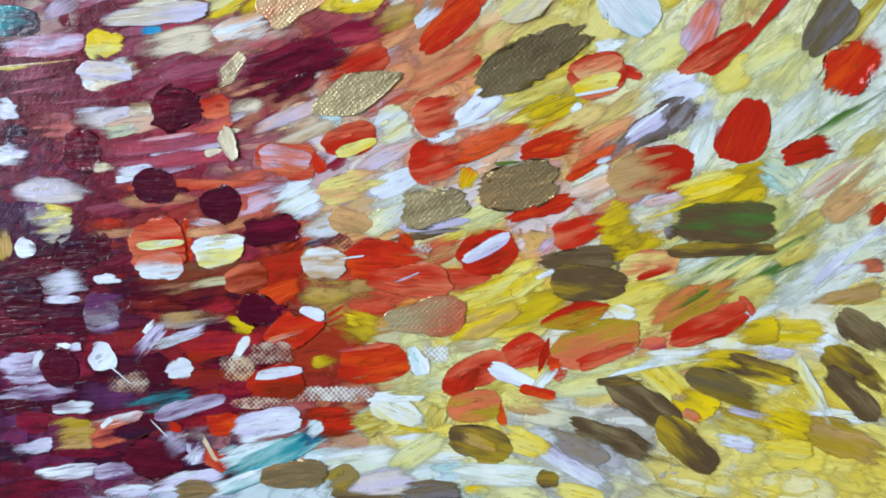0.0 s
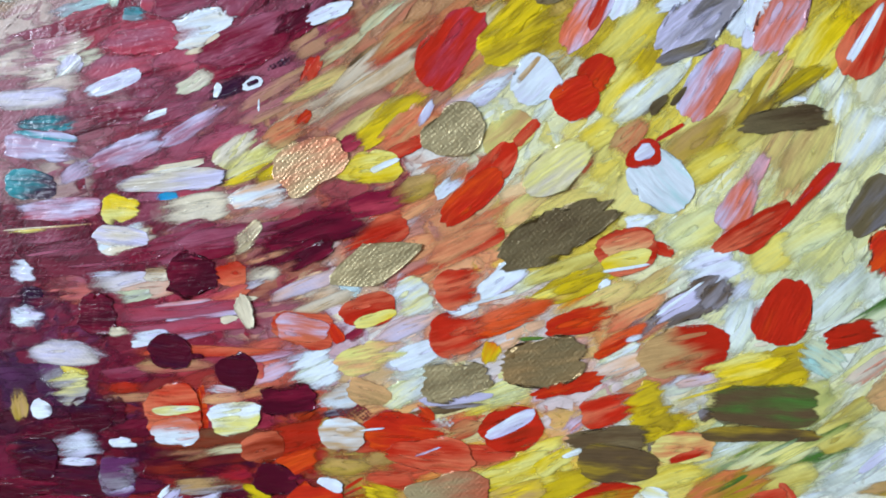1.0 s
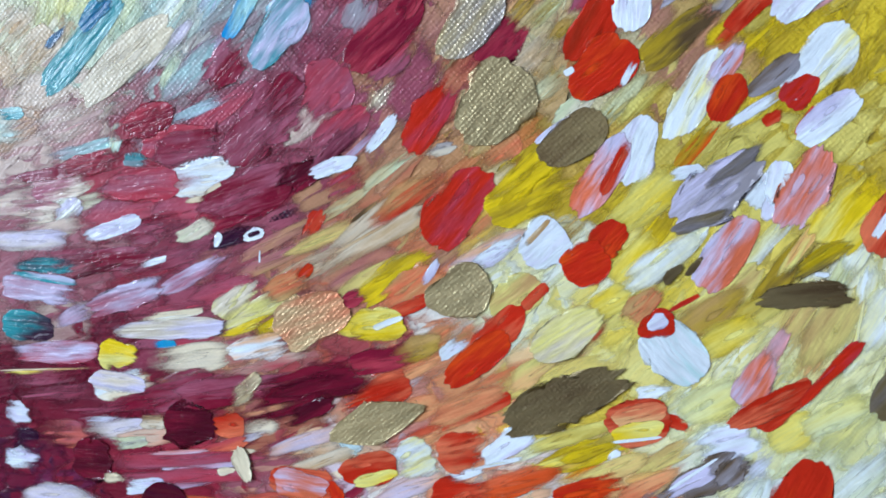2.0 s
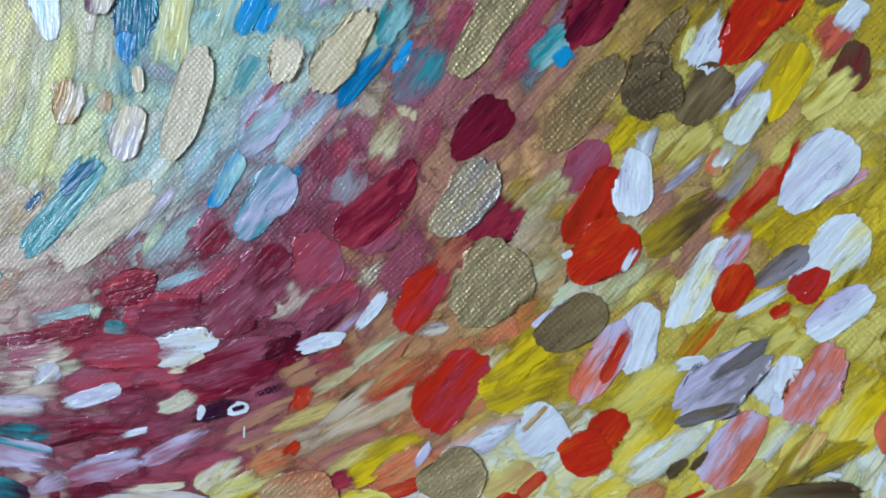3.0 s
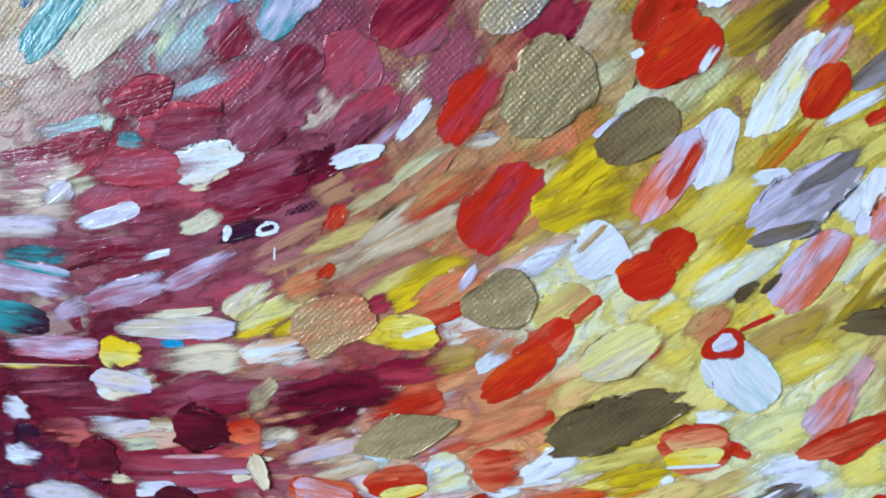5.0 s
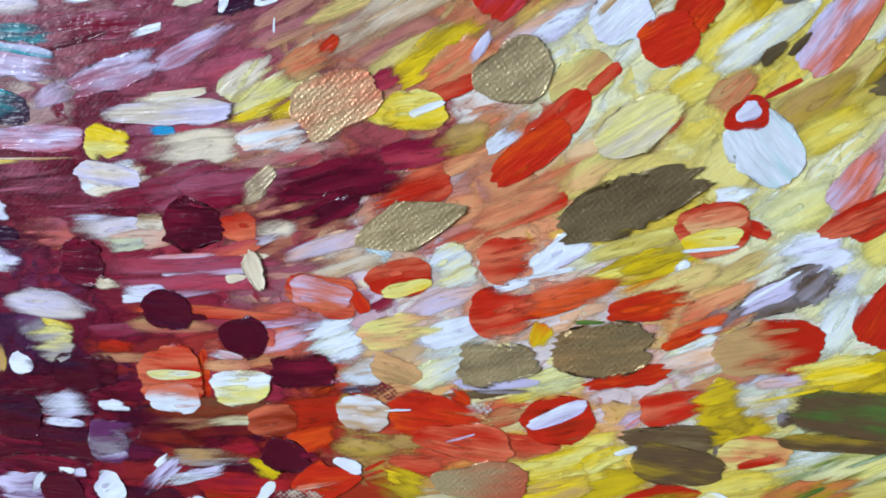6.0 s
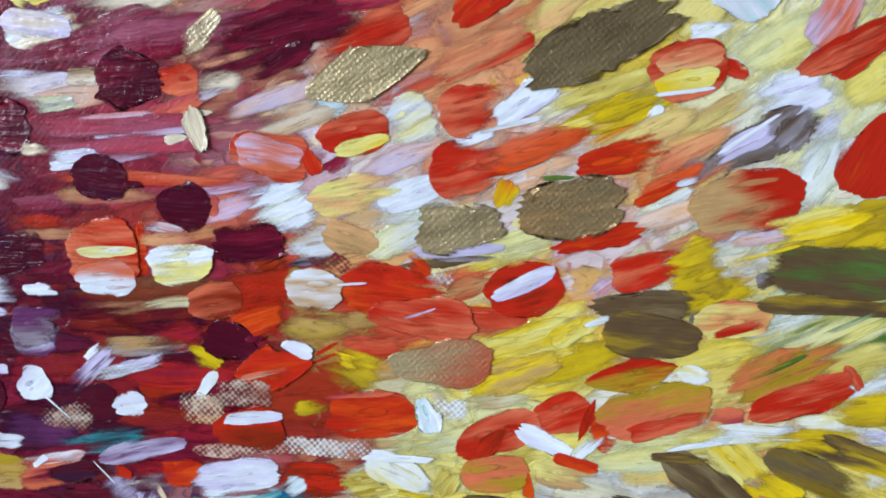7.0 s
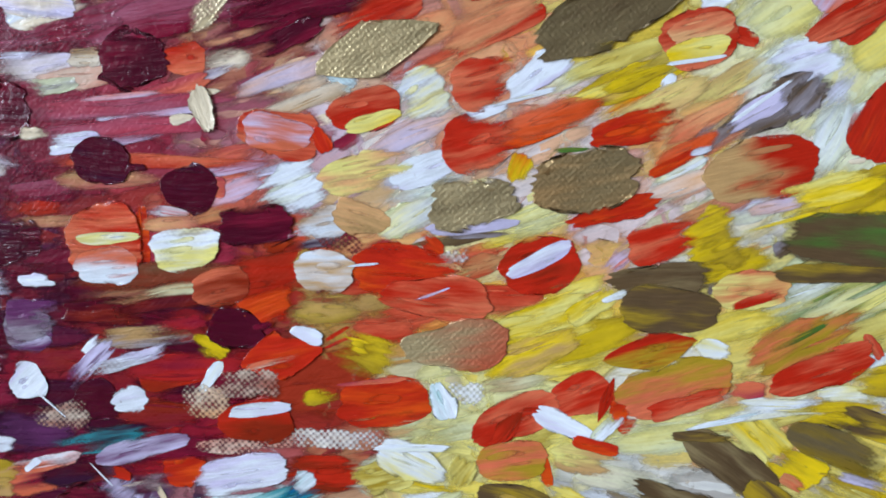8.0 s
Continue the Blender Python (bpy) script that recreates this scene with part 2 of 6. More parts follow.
    if "w" in shape:
        cover = np.minimum(cover, 1) * 0.44
    elif "k" not in shape and "d" not in shape:
        cover = cover * rng.uniform(0.75, 1.0)
    if soft or "g" in shape:
        cover = 1.1 * (1 - np.abs(q)[:, None] ** 2.2) * (1 - np.abs(2 * s - 1)[None, :] ** 2.6) ** 0.8
    cover = cover.reshape(-1)
    verts = np.stack([x, y, z], -1).reshape(-1, 3)
    index = np.arange(rows * steps).reshape(rows, steps)
    faces = np.stack([index[:-1, :-1], index[:-1, 1:], index[1:, 1:], index[1:, :-1]], -1).reshape(-1, 4)
    ring = np.concatenate([index[0, :], index[1:, -1], index[-1, -2::-1], index[-2:0:-1, 0]])
    middle = verts[ring] * (1.0, 0.0, 1.0)
    out = middle / np.maximum(np.linalg.norm(middle * (2 / length, 0, 2 / width), axis=1), 0.3)[:, None]
    lower = verts[ring] + out / np.maximum(np.linalg.norm(out, axis=1), 1e-6)[:, None] * 0.06
    lower[:, 1] = 1.0  # the foot of the dab, scaled to its layer below
    n = len(verts)
    k = np.arange(len(ring))
    kk = (k + 1) % len(ring)
    skirt = np.stack([ring[k], n + k, n + kk, ring[kk]], -1)
    cover = np.concatenate([cover, cover[ring]])
    flow = np.concatenate([verts, lower])[:, (0, 2)]
    seed = rng.uniform(0, 400)
    flow = np.concatenate([flow + seed, np.full((len(flow), 1), seed)], 1)
    a, b = (linear(PALETTE[c]) if isinstance(c, str) else c for c in (first, second))
    thin = 2.0 if "w" in shape else 1.0 if "t" in shape or "g" in shape else 0.3
    lean, drift = rng.uniform(-1, 1), rng.uniform(-1, 1)
    shares = share / 100 + (0.34 * lean * q[:, None] + 0.4 * drift * (s[None, :] - 0.5)) * (0.25 + min(share, 45) / 60)
    for letter, slope in (("u", q[:, None]), ("n", -q[:, None]), ("p", 2 * s[None, :] - 1), ("q", 1 - 2 * s[None, :])):
        if letter in shape:  # the second colour lies along the upper or lower side, or at the far or near end
            shares = 0.3 * share / 100 + 0.7 * shares + 0.6 * slope
    shares = shares.reshape(-1)
    shares = np.concatenate([shares, shares[ring]])
    second_full = np.concatenate([np.tile(b, (len(shares), 1)), shares[:, None]], 1)
    light = rng.uniform(0.9, 1.1)
    return dict(
        verts=np.concatenate([verts, lower]), faces=np.concatenate([faces, skirt]), flow=flow, cover=cover, foot=n,
        first=[a[0] * light, a[1] * light, a[2] * light, thin], second=second_full,
    )


def dab_mesh(name, verts, faces, flow, first, second, cover, material):
    mesh = bpy.data.meshes.new(name)
    mesh.from_pydata(verts.tolist(), [], faces.tolist())
    mesh.polygons.foreach_set("use_smooth", np.ones(len(faces), bool))
    mesh.attributes.new("flow", "FLOAT_VECTOR", "POINT").data.foreach_set("vector", np.ascontiguousarray(flow, np.float32).ravel())
    mesh.attributes.new("cover", "FLOAT", "POINT").data.foreach_set("value", np.ascontiguousarray(cover, np.float32))
    for key, value in (("first", first), ("second", second)):
        full = np.broadcast_to(np.asarray(value, np.float32), (len(verts), 4))
        mesh.attributes.new(key, "FLOAT_COLOR", "POINT").data.foreach_set("color", np.ascontiguousarray(full).ravel())
    mesh.materials.append(material)
    mesh.update()
    return mesh


# ---- the underpainting: streaks that follow the swirl, coloured zone by zone ----
washes = []


def wash(u, v, first, second, angle):
    """A zone of the underpainting round (u, v), in millimetres from the first eye's foot on the canvas."""
    washes.append((u, v, first, second, angle))


wash(-101.2, 121.7, "beige", "sage", 95)
wash(-86.5, 121.3, "sage", "beige", 84)
wash(-99.2, 102.8, "sage", "cream", 72)
wash(-103.0, 82.6, "beige", "sage", 51)
wash(-89.2, 85.0, "sage", "lemon", 57)
wash(-69.4, 119.0, "aqua", "white", 84)
wash(-59.1, 115.0, "teal", "aqua", 68)
wash(-57.0, 102.8, "aqua", "sage", 58)
wash(-78.0, 98.0, "aqua", "sage", 73)
wash(-81.5, 80.2, "aqua", "sage", 57)
wash(-67.4, 80.7, "beige", "aqua", 53)
wash(-62.2, 77.0, "aqua", "mauve", 49)
wash(-47.0, 93.6, "aqua", "lilac", 49)
wash(-51.9, 81.2, "aqua", "mauve", 49)
wash(-46.1, 114.7, "aqua", "sage", 58)
wash(-33.8, 118.1, "sage", "lemon", 59)
wash(-32.8, 112.7, "sage", "grey", 54)
wash(-32.6, 102.8, "teal", "sage", 54)
wash(-27.1, 109.1, "mauve", "grey", 49)
wash(-21.8, 119.5, "mauve", "rose", 60)
wash(-14.7, 119.3, "teal", "sage", 55)
wash(-19.0, 109.8, "rose", "mauve", 60)
wash(-37.2, 89.1, "mauve", "rose", 55)
wash(-42.0, 79.7, "mauve", "wine", 50)
wash(-51.9, 67.9, "mauve", "wine", 40)
wash(-32.2, 66.1, "wine", "mauve", 46)
wash(-21.3, 91.2, "mauve", "tan", 56)
wash(-9.0, 98.5, "mauve", "tan", 51)
wash(-6.0, 115.7, "mauve", "tan", 55)
wash(-5.7, 102.8, "mauve", "teal", 56)
wash(2.4, 118.9, "tan", "mauve", 56)
wash(-0.2, 89.9, "mauve", "tan", 52)
wash(-8.7, 84.4, "tan", "peach", 47)
wash(-5.0, 75.7, "tan", "sage", 47)
wash(3.1, 94.3, "olive", "tan", 47)
wash(7.0, 101.1, "olive", "tan", 52)
wash(14.7, 113.6, "olive", "brown", 57)
wash(18.5, 118.4, "olive", "yellow", 57)
wash(15.6, 87.7, "olive", "lemon", 43)
wash(11.9, 76.5, "mauve", "tan", 48)
wash(28.0, 73.9, "olive", "yellow", 50)
wash(34.8, 94.7, "olive", "lemon", 54)
wash(30.2, 114.9, "yellow", "olive", 47)
wash(36.1, 116.3, "yellow", "olive", 48)
wash(-72.8, 63.8, "mauve", "wine", 26)
wash(-95.2, 62.5, "mauve", "beige", 16)
wash(-99.7, 71.5, "beige", "tan", 29)
wash(-83.9, 54.0, "wine", "rose", 15)
wash(-101.3, 46.5, "wine", "mauve", 12)
wash(-51.8, 50.5, "wine", "mauve", 28)
wash(-27.3, 57.1, "mauve", "tan", 38)
wash(-17.0, 54.2, "tan", "red", 38)
wash(-4.6, 57.9, "tan", "olive", 39)
wash(20.7, 56.4, "olive", "lemon", 45)
wash(-95.4, 48.1, "mauve", "beige", 12)
wash(-72.9, 37.2, "mauve", "wine", 13)
wash(-97.7, 13.5, "wine", "burg", 5)
wash(-39.9, 46.8, "mauve", "tan", 32)
wash(-51.2, 23.5, "mauve", "tan", 19)
wash(-29.6, 40.7, "tan", "coral", 33)
wash(-35.2, 18.4, "wine", "rose", 20)
wash(-9.4, 36.4, "lemon", "white", 34)
wash(-4.4, 28.5, "lemon", "white", 35)
wash(-7.5, 49.9, "yellow", "olive", 39)
wash(12.5, 49.4, "yellow", "olive", 50)
wash(12.8, 38.1, "lemon", "yellow", 51)
wash(24.2, 30.3, "lemon", "yellow", 47)
wash(38.0, 26.5, "lemon", "white", 58)
wash(46.4, 35.7, "lemon", "white", 58)
wash(44.0, 48.5, "yellow", "olive", 58)
wash(5.4, 23.6, "lemon", "yellow", 36)
wash(-9.3, 13.5, "peach", "coral", 26)
wash(0.8, 6.5, "yellow", "lemon", 22)
wash(20.0, 13.9, "white", "lemon", 37)
wash(40.5, 11.2, "lemon", "sage", 54)
wash(-51.8, 5.5, "wine", "peach", 11)
wash(-86.4, 2.5, "wine", "burg", 6)
wash(-81.5, 6.5, "wine", "burg", 9)
wash(-64.4, -2.7, "wine", "rose", 12)
wash(-81.8, -3.4, "rose", "wine", 10)
wash(-51.6, 5.2, "rose", "burg", 16)
wash(-45.7, 3.0, "beige", "peach", 21)
wash(-85.8, -13.8, "wine", "burg", 8)
wash(-73.4, -15.8, "rose", "rust", 8)
wash(-62.1, -23.0, "wine", "rose", 8)
wash(-69.3, -27.8, "wine", "rust", 8)
wash(-55.9, -16.6, "coral", "rust", 11)
wash(-49.0, -7.8, "lilac", "rose", 14)
wash(-32.6, 7.5, "peach", "white", 21)
wash(-26.1, 8.5, "peach", "coral", 23)
wash(-25.9, 2.2, "white", "lemon", 27)
wash(-30.6, -2.1, "peach", "lilac", 24)
wash(-25.4, -9.2, "white", "sage", 18)
wash(-20.2, 4.0, "coral", "peach", 24)
wash(1.0, 7.9, "lemon", "yellow", 24)
wash(-4.8, 1.4, "coral", "white", 24)
wash(5.3, 3.4, "lemon", "peach", 28)
wash(13.4, 0.6, "coral", "lemon", 28)
wash(22.1, 13.2, "lemon", "white", 33)
wash(32.7, 0.6, "sage", "white", 40)
wash(32.1, -7.3, "yellow", "lemon", 29)
wash(21.7, -11.8, "lilac", "sage", 24)
wash(-0.4, -16.2, "coral", "lilac", 26)
wash(-8.2, -21.7, "yellow", "coral", 22)
wash(14.9, -15.4, "yellow", "white", 19)
wash(-30.0, -22.9, "red", "orange", 15)
wash(-38.4, -27.8, "tan", "olive", 13)
wash(-48.9, -25.8, "red", "wine", 11)
wash(-45.5, -19.5, "wine", "orange", 11)
wash(-35.3, -16.4, "tan", "peach", 11)
wash(-28.5, -16.0, "lemon", "peach", 15)
wash(-13.4, -16.9, "sage", "lemon", 18)
wash(-6.1, -28.4, "yellow", "lemon", 19)
wash(-16.0, -32.5, "yellow", "lemon", 16)
wash(21.4, -25.1, "lemon", "yellow", 25)
wash(31.5, -22.0, "sage", "green", 30)
wash(28.5, -31.4, "yellow", "coral", 27)
wash(-78.4, -32.8, "wine", "burg", 8)
wash(-87.3, -46.3, "wine", "red", 9)
wash(-69.4, -35.9, "wine", "rust", 9)
wash(-56.0, -43.2, "wine", "burg", 9)
wash(-41.7, -41.4, "red", "rust", 9)
wash(-33.8, -41.7, "tan", "red", 9)
wash(-65.1, -46.7, "wine", "red", 9)
wash(-82.0, -54.5, "purple", "wine", 4)
wash(-59.6, -51.9, "red", "wine", 7)
wash(-38.0, -47.5, "wine", "rose", 9)
wash(-16.4, -41.4, "sage", "lemon", 12)
wash(-29.2, -48.7, "lemon", "sage", 12)
wash(-3.2, -46.8, "lemon", "yellow", 15)
wash(8.7, -37.9, "yellow", "white", 20)
wash(-18.3, -57.2, "yellow", "lemon", 10)
wash(-37.8, -56.8, "red", "tan", 10)
wash(-69.9, -60.3, "purple", "violet", 5)
wash(-50.4, -67.6, "white", "aqua", 15)
wash(-74.9, -72.5, "aqua", "lilac", 13)
wash(-106.6, -72.9, "wine", "violet", 8)
wash(-26.8, -65.3, "white", "aqua", 8)
wash(-4.1, -65.4, "lemon", "sage", -8)
wash(6.9, -57.9, "white", "grey", -24)
wash(43.6, -45.2, "yellow", "lemon", -24)
wash(58.9, -46.8, "yellow", "lemon", -30)
wash(49.2, -54.9, "yellow", "lemon", -14)
wash(37.1, -17.3, "lemon", "green", 27)
wash(51.5, -7.9, "lemon", "white", 38)
wash(52.5, -23.4, "sage", "white", 38)
wash(48.1, -35.2, "yellow", "white", -4)
wash(60.6, -27.5, "yellow", "sage", 7)
wash(38.1, -38.8, "lemon", "white", 7)
wash(-97.6, -35.6, "purple", "wine", 4)
wash(-105.7, -26.3, "purple", "wine", 4)
wash(-105.0, -16.9, "purple", "violet", 3)
wash(-99.9, -51.4, "violet", "wine", 7)
wash(-109.5, -60.4, "violet", "purple", 5)
wash(-93.6, -71.0, "violet", "wine", 6)
wash(45.1, 19.2, "lemon", "white", 57)
wash(59.3, 7.2, "sage", "white", 48)
wash(43.8, 7.3, "lemon", "sage", 52)

GAP = 0.02  # millimetres that each layer lies above the one below
GROUND = 0.09


def underpainting():
    spots = np.array([(w[0], w[1]) for w in washes])
    turns = np.radians([2 * w[4] for w in washes])
    tints = [(np.array(linear(PALETTE[w[2]])), np.array(linear(PALETTE[w[3]]))) for w in washes]
    parts, total = [], 0
    for pitch, low_u, high_u, low_v, high_v in ((9.0, -163, 123, -128, 183), (5.0, -122, 76, -86, 136), (5.6, -122, 76, -86, 136)):
        for u in np.arange(low_u, high_u, pitch):
            for v in np.arange(low_v, high_v, pitch * 0.8):
                p = np.array((u, v)) + rng.uniform(-0.6, 0.6, 2) * pitch
                far = np.hypot(*(spots - p).T)
                near = np.argsort(far)[:4]
                weight = 1 / (far[near] + 2.0) ** 2.5
                pick = washes[rng.choice(near, p=weight / weight.sum())]
                angle = 0.5 * math.atan2((weight * np.sin(turns[near])).sum(), (weight * np.cos(turns[near])).sum()) + rng.normal(0, 0.1)
                size = pitch * rng.uniform(2.0, 3.2 if pitch > 6 else 4.2)
                share = weight / weight.sum()
                ground = sum(k * (0.62 * tints[n][0] + 0.38 * tints[n][1]) for k, n in zip(share, near))
                own = np.array(linear(PALETTE[pick[2] if rng.random() < 0.6 else pick[3]]))
                first, second = 0.45 * ground + 0.55 * own, 0.6 * ground + 0.4 * np.array(linear(PALETTE[pick[3]]))
                d = stroke_arrays(size, size * rng.uniform(0.36, 0.7), first, second, rng.uniform(25, 60), rng.choice(["st", "ot", "srt", "ort"]), 9, 11, soft=True)
                if p[1] > 55:
                    d["first"][3] = 1.4
                pts, h = d["verts"], rng.uniform(0.02, 0.045) if pitch > 6 else rng.uniform(0.045, GROUND - 0.012)
                pts[: d["foot"], 1] -= h
                pts[d["foot"]:, 1] = 0.01 - h
                half_u, half_v = 0.6 * size * abs(math.cos(angle)) + 0.2 * size, 0.6 * size * abs(math.sin(angle)) + 0.2 * size
                p = np.array((min(max(p[0], LEFT * 1000 + half_u + 2), RIGHT * 1000 - half_u - 2), min(max(p[1], (BOTTOM - EYE) * 1000 + half_v + 2), (TOP - EYE) * 1000 - half_v - 2)))
                c, s = math.cos(angle), math.sin(angle)
                placed = np.stack([p[0] + c * pts[:, 0] - s * pts[:, 2], pts[:, 1], p[1] + s * pts[:, 0] + c * pts[:, 2]], -1) / 1000
                placed += np.array((0, 0, EYE)) - np.array(BASE)
                parts.append((placed, d["faces"][: 8 * 10] + total, d["flow"], np.tile(d["first"], (len(pts), 1)), d["second"], d["cover"] * 1.12))
                total += len(pts)
    joined = [np.concatenate([p[i] for p in parts]) for i in range(6)]
    ob = new("underpainting", dab_mesh("underpainting", *joined, ACRYLIC))
    ob.parent = painting
    tagged(ob, "thin streaked layers of blended acrylic paint", kind="stuff")


underpainting()

# ---- the dabs, in the order in which they were laid ----
FAMILY = {
    "white": "white_dab", "cream": "cream_dab", "beige": "cream_dab", "lemon": "yellow_dab", "yellow": "yellow_dab", "olive": "yellow_dab",
    "tan": "ochre_dab", "peach": "ochre_dab", "coral": "coral_dab", "orange": "red_dab", "red": "red_dab", "rust": "red_dab",
    "rose": "wine_dab", "wine": "wine_dab", "burg": "burgundy_dab", "mauve": "mauve_dab", "violet": "purple_dab", "purple": "purple_dab",
    "lilac": "lilac_dab", "grey": "grey_dab", "sage": "green_dab", "green": "green_dab", "aqua": "blue_dab", "teal": "blue_dab",
    "blue": "blue_dab", "dkblue": "blue_dab", "brown": "brown_dab", "gold": "gold_dab", "bronze": "gold_dab",
}
LABEL = {
    "white_dab": "glossy bluish-white acrylic dab", "cream_dab": "matt cream dab with knife ridges", "yellow_dab": "glossy mustard to lemon yellow dab",
    "ochre_dab": "thin ochre and peach dab", "coral_dab": "translucent coral pink dab", "red_dab": "glossy orange-red acrylic dab",
    "wine_dab": "wine-red streaked dab", "burgundy_dab": "thick dark burgundy dab or painted line of shade", "mauve_dab": "dusty mauve dab showing the weave",
    "purple_dab": "dark purple blended dab", "lilac_dab": "pale lilac streaked dab", "grey_dab": "grey blended acrylic dab",
    "green_dab": "pale green streaked dab", "blue_dab": "blue to turquoise dab", "brown_dab": "dull brown blended dab", "gold_dab": "metallic gold dab, lit or shaded look put into its colour",
}
laid = []  # five discs for each dab so far, and its layer


def layer_of(u, v, length, width, angle):
    """The layer of a new dab: one above the highest that it covers."""
    c, s = math.cos(angle), math.sin(angle)
    reach = max(0.0, length - width) / 2
    mine = [(u + k * reach * c, v + k * reach * s, 0.5 * min(width, length) * 0.9) for k in (-0.95, -0.48, 0.0, 0.48, 0.95)]
    level = 0
    if laid:
        old = np.array(laid)
        for x, y, r in mine:
            hit = np.hypot(old[:, 0] - x, old[:, 1] - y) < 0.92 * (old[:, 2] + r)
            if hit.any():
                level = max(level, int(old[hit, 3].max()) + 1)
    laid.extend((x, y, r, level) for x, y, r in mine)
    return level


drags = []  # thin paint that the brush carried on past a dab, or lighter hairs painted as glints within it


def drag(u, v, length, width, turn, first, second, height, shape):
    d = stroke_arrays(length, width, first, second, rng.uniform(20, 50), shape, 7, 11)
    pts = d["verts"]
    pts[: d["foot"], 1] -= height
    pts[d["foot"]:, 1] = 0.01 - height
    c, s = math.cos(turn), math.sin(turn)
    placed = np.stack([u + c * pts[:, 0] - s * pts[:, 2], pts[:, 1], v + s * pts[:, 0] + c * pts[:, 2]], -1) / 1000
    placed += np.array((0, 0, EYE)) - np.array(BASE)
    drags.append((placed, d["faces"][: 6 * 10], d["flow"], np.tile(d["first"], (len(pts), 1)), d["second"], d["cover"]))


def dab(u, v, length, width, angle, first, second, share=30, shape="o"):
    """One dab of paint at (u, v), laid at an angle, its sizes in millimetres. share: how much of the second colour shows.
    shape: o oval, l leaf, s square, d round; r ragged, t thin enough for the weave to show, k thick, w caught on the threads alone, g blended into the ground;
    x crisp ends, f or b feathered at the far or near end; u, n, p, q: where the second colour lies (upper, lower, far, near side)."""
    global rng
    rng = np.random.default_rng(abs(int(u * 971 + v * 10133 + length * 77)))
    turn = radians(angle)
    height = GROUND + GAP * (0.6 + layer_of(u, v, length, width, turn))
    heavy = first in ("cream", "beige") and "k" in shape  # laid on with a knife
    height += 0.14 if heavy else 0.07 if first in METALLIC else 0.0
    fine = max(length, width) > 6
    d = stroke_arrays(length, width, first, second, share, shape, 23 if fine else 11, 25 if fine else 11)
    if v > 55 and ("t" in shape or "g" in shape) and "w" not in shape:
        d["first"][3] = 1.4
    pts = d["verts"]
    pts[: d["foot"], 1] = pts[: d["foot"], 1] * (9.0 if heavy else 5.0 if first in METALLIC else 1.0) - height
    pts[d["foot"]:, 1] = -max(0.6 * GROUND, height - 0.2)
    name, label = FAMILY[first], LABEL[FAMILY[first]]
    ob = new(name, dab_mesh(name, pts / 1000, d["faces"], d["flow"], d["first"], d["second"], d["cover"], METAL_PAINT if first in METALLIC else ACRYLIC))
    ob.parent = painting
    ob.location = Vector((u / 1000, 0.0, EYE + v / 1000)) - BASE
    ob.rotation_euler = (0.0, -turn, 0.0)
    tagged(ob, label)
    if fine and "w" not in shape and first not in METALLIC and not heavy:
        if "k" in shape and "x" not in shape and "d" not in shape and "l" not in shape and rng.random() < 0.55:
            side = rng.choice((-1, 1)) * rng.uniform(0.35, 0.6) * length
            drag(u + side * math.cos(turn), v + side * math.sin(turn), length * rng.uniform(0.6, 0.95), width * rng.uniform(0.5, 0.85), turn + rng.normal(0, 0.08), first, second, height - 0.5 * GAP, "srt")
        # highlight streaks put into the colour, drawn with the dab's second paint
        if share >= 20 and first not in ("burg", "purple", "brown"):
            for _ in range(rng.integers(1, 4)):
                along, across = rng.uniform(-0.2, 0.2) * length, rng.uniform(-0.28, 0.28) * width
                c, s = math.cos(turn), math.sin(turn)
                drag(u + along * c - across * s, v + along * s + across * c, length * rng.uniform(0.3, 0.6), width * rng.uniform(0.06, 0.2), turn + rng.normal(0, 0.05), second, first, height + 0.35 * GAP, "ot")


dab(-110.0, -24.6, 15.5, 5.4, 4, "burg", "purple", 27, "st")
dab(-99.9, -24.8, 22.5, 5.0, 8, "burg", "wine", 32, "sr")
dab(-84.2, -24.4, 17.7, 4.5, 10, "burg", "wine", 33, "st")
dab(-100.4, -29.4, 23.1, 6.5, 11, "wine", "burg", 41, "st")
dab(-85.5, -29.5, 22.7, 5.0, 3, "purple", "burg", 30, "st")
dab(-74.8, -28.7, 13.7, 4.2, -3, "purple", "burg", 45, "s")
dab(-61.9, -29.5, 20.1, 6.4, 2, "burg", "purple", 31, "st")
dab(-70.2, -33.2, 17.5, 5.6, -3, "burg", "wine", 36, "sr")
dab(-110.5, -39.1, 20.8, 6.3, 7, "burg", "wine", 34, "sr")
dab(-99.7, -41.7, 20.8, 5.2, -0, "wine", "burg", 37, "sr")
dab(-62.9, -38.0, 14.7, 4.1, -2, "burg", "wine", 30, "sr")
dab(-64.9, -42.4, 13.7, 5.0, 2, "burg", "purple", 41, "st")
dab(-89.3, -49.7, 17.2, 6.2, 12, "burg", "purple", 35, "s")
dab(-73.0, -49.3, 18.4, 5.6, 6, "burg", "purple", 45, "sr")
dab(-108.9, -54.7, 15.0, 5.6, 12, "burg", "purple", 33, "sr")
dab(-95.2, -53.5, 16.7, 6.8, 8, "purple", "burg", 43, "s")
dab(-66.5, -55.7, 16.5, 4.7, 8, "wine", "burg", 42, "s")
dab(-111.1, -66.1, 21.5, 6.9, 10, "purple", "burg", 27, "sr")
dab(-88.0, -66.8, 16.6, 4.8, 9, "burg", "purple", 35, "s")
dab(-111.3, -70.1, 23.1, 5.2, 5, "wine", "burg", 36, "st")
dab(-75.7, -69.6, 16.1, 5.1, 11, "wine", "burg", 35, "st")
dab(-64.1, -67.8, 23.1, 4.6, 9, "burg", "purple", 34, "s")
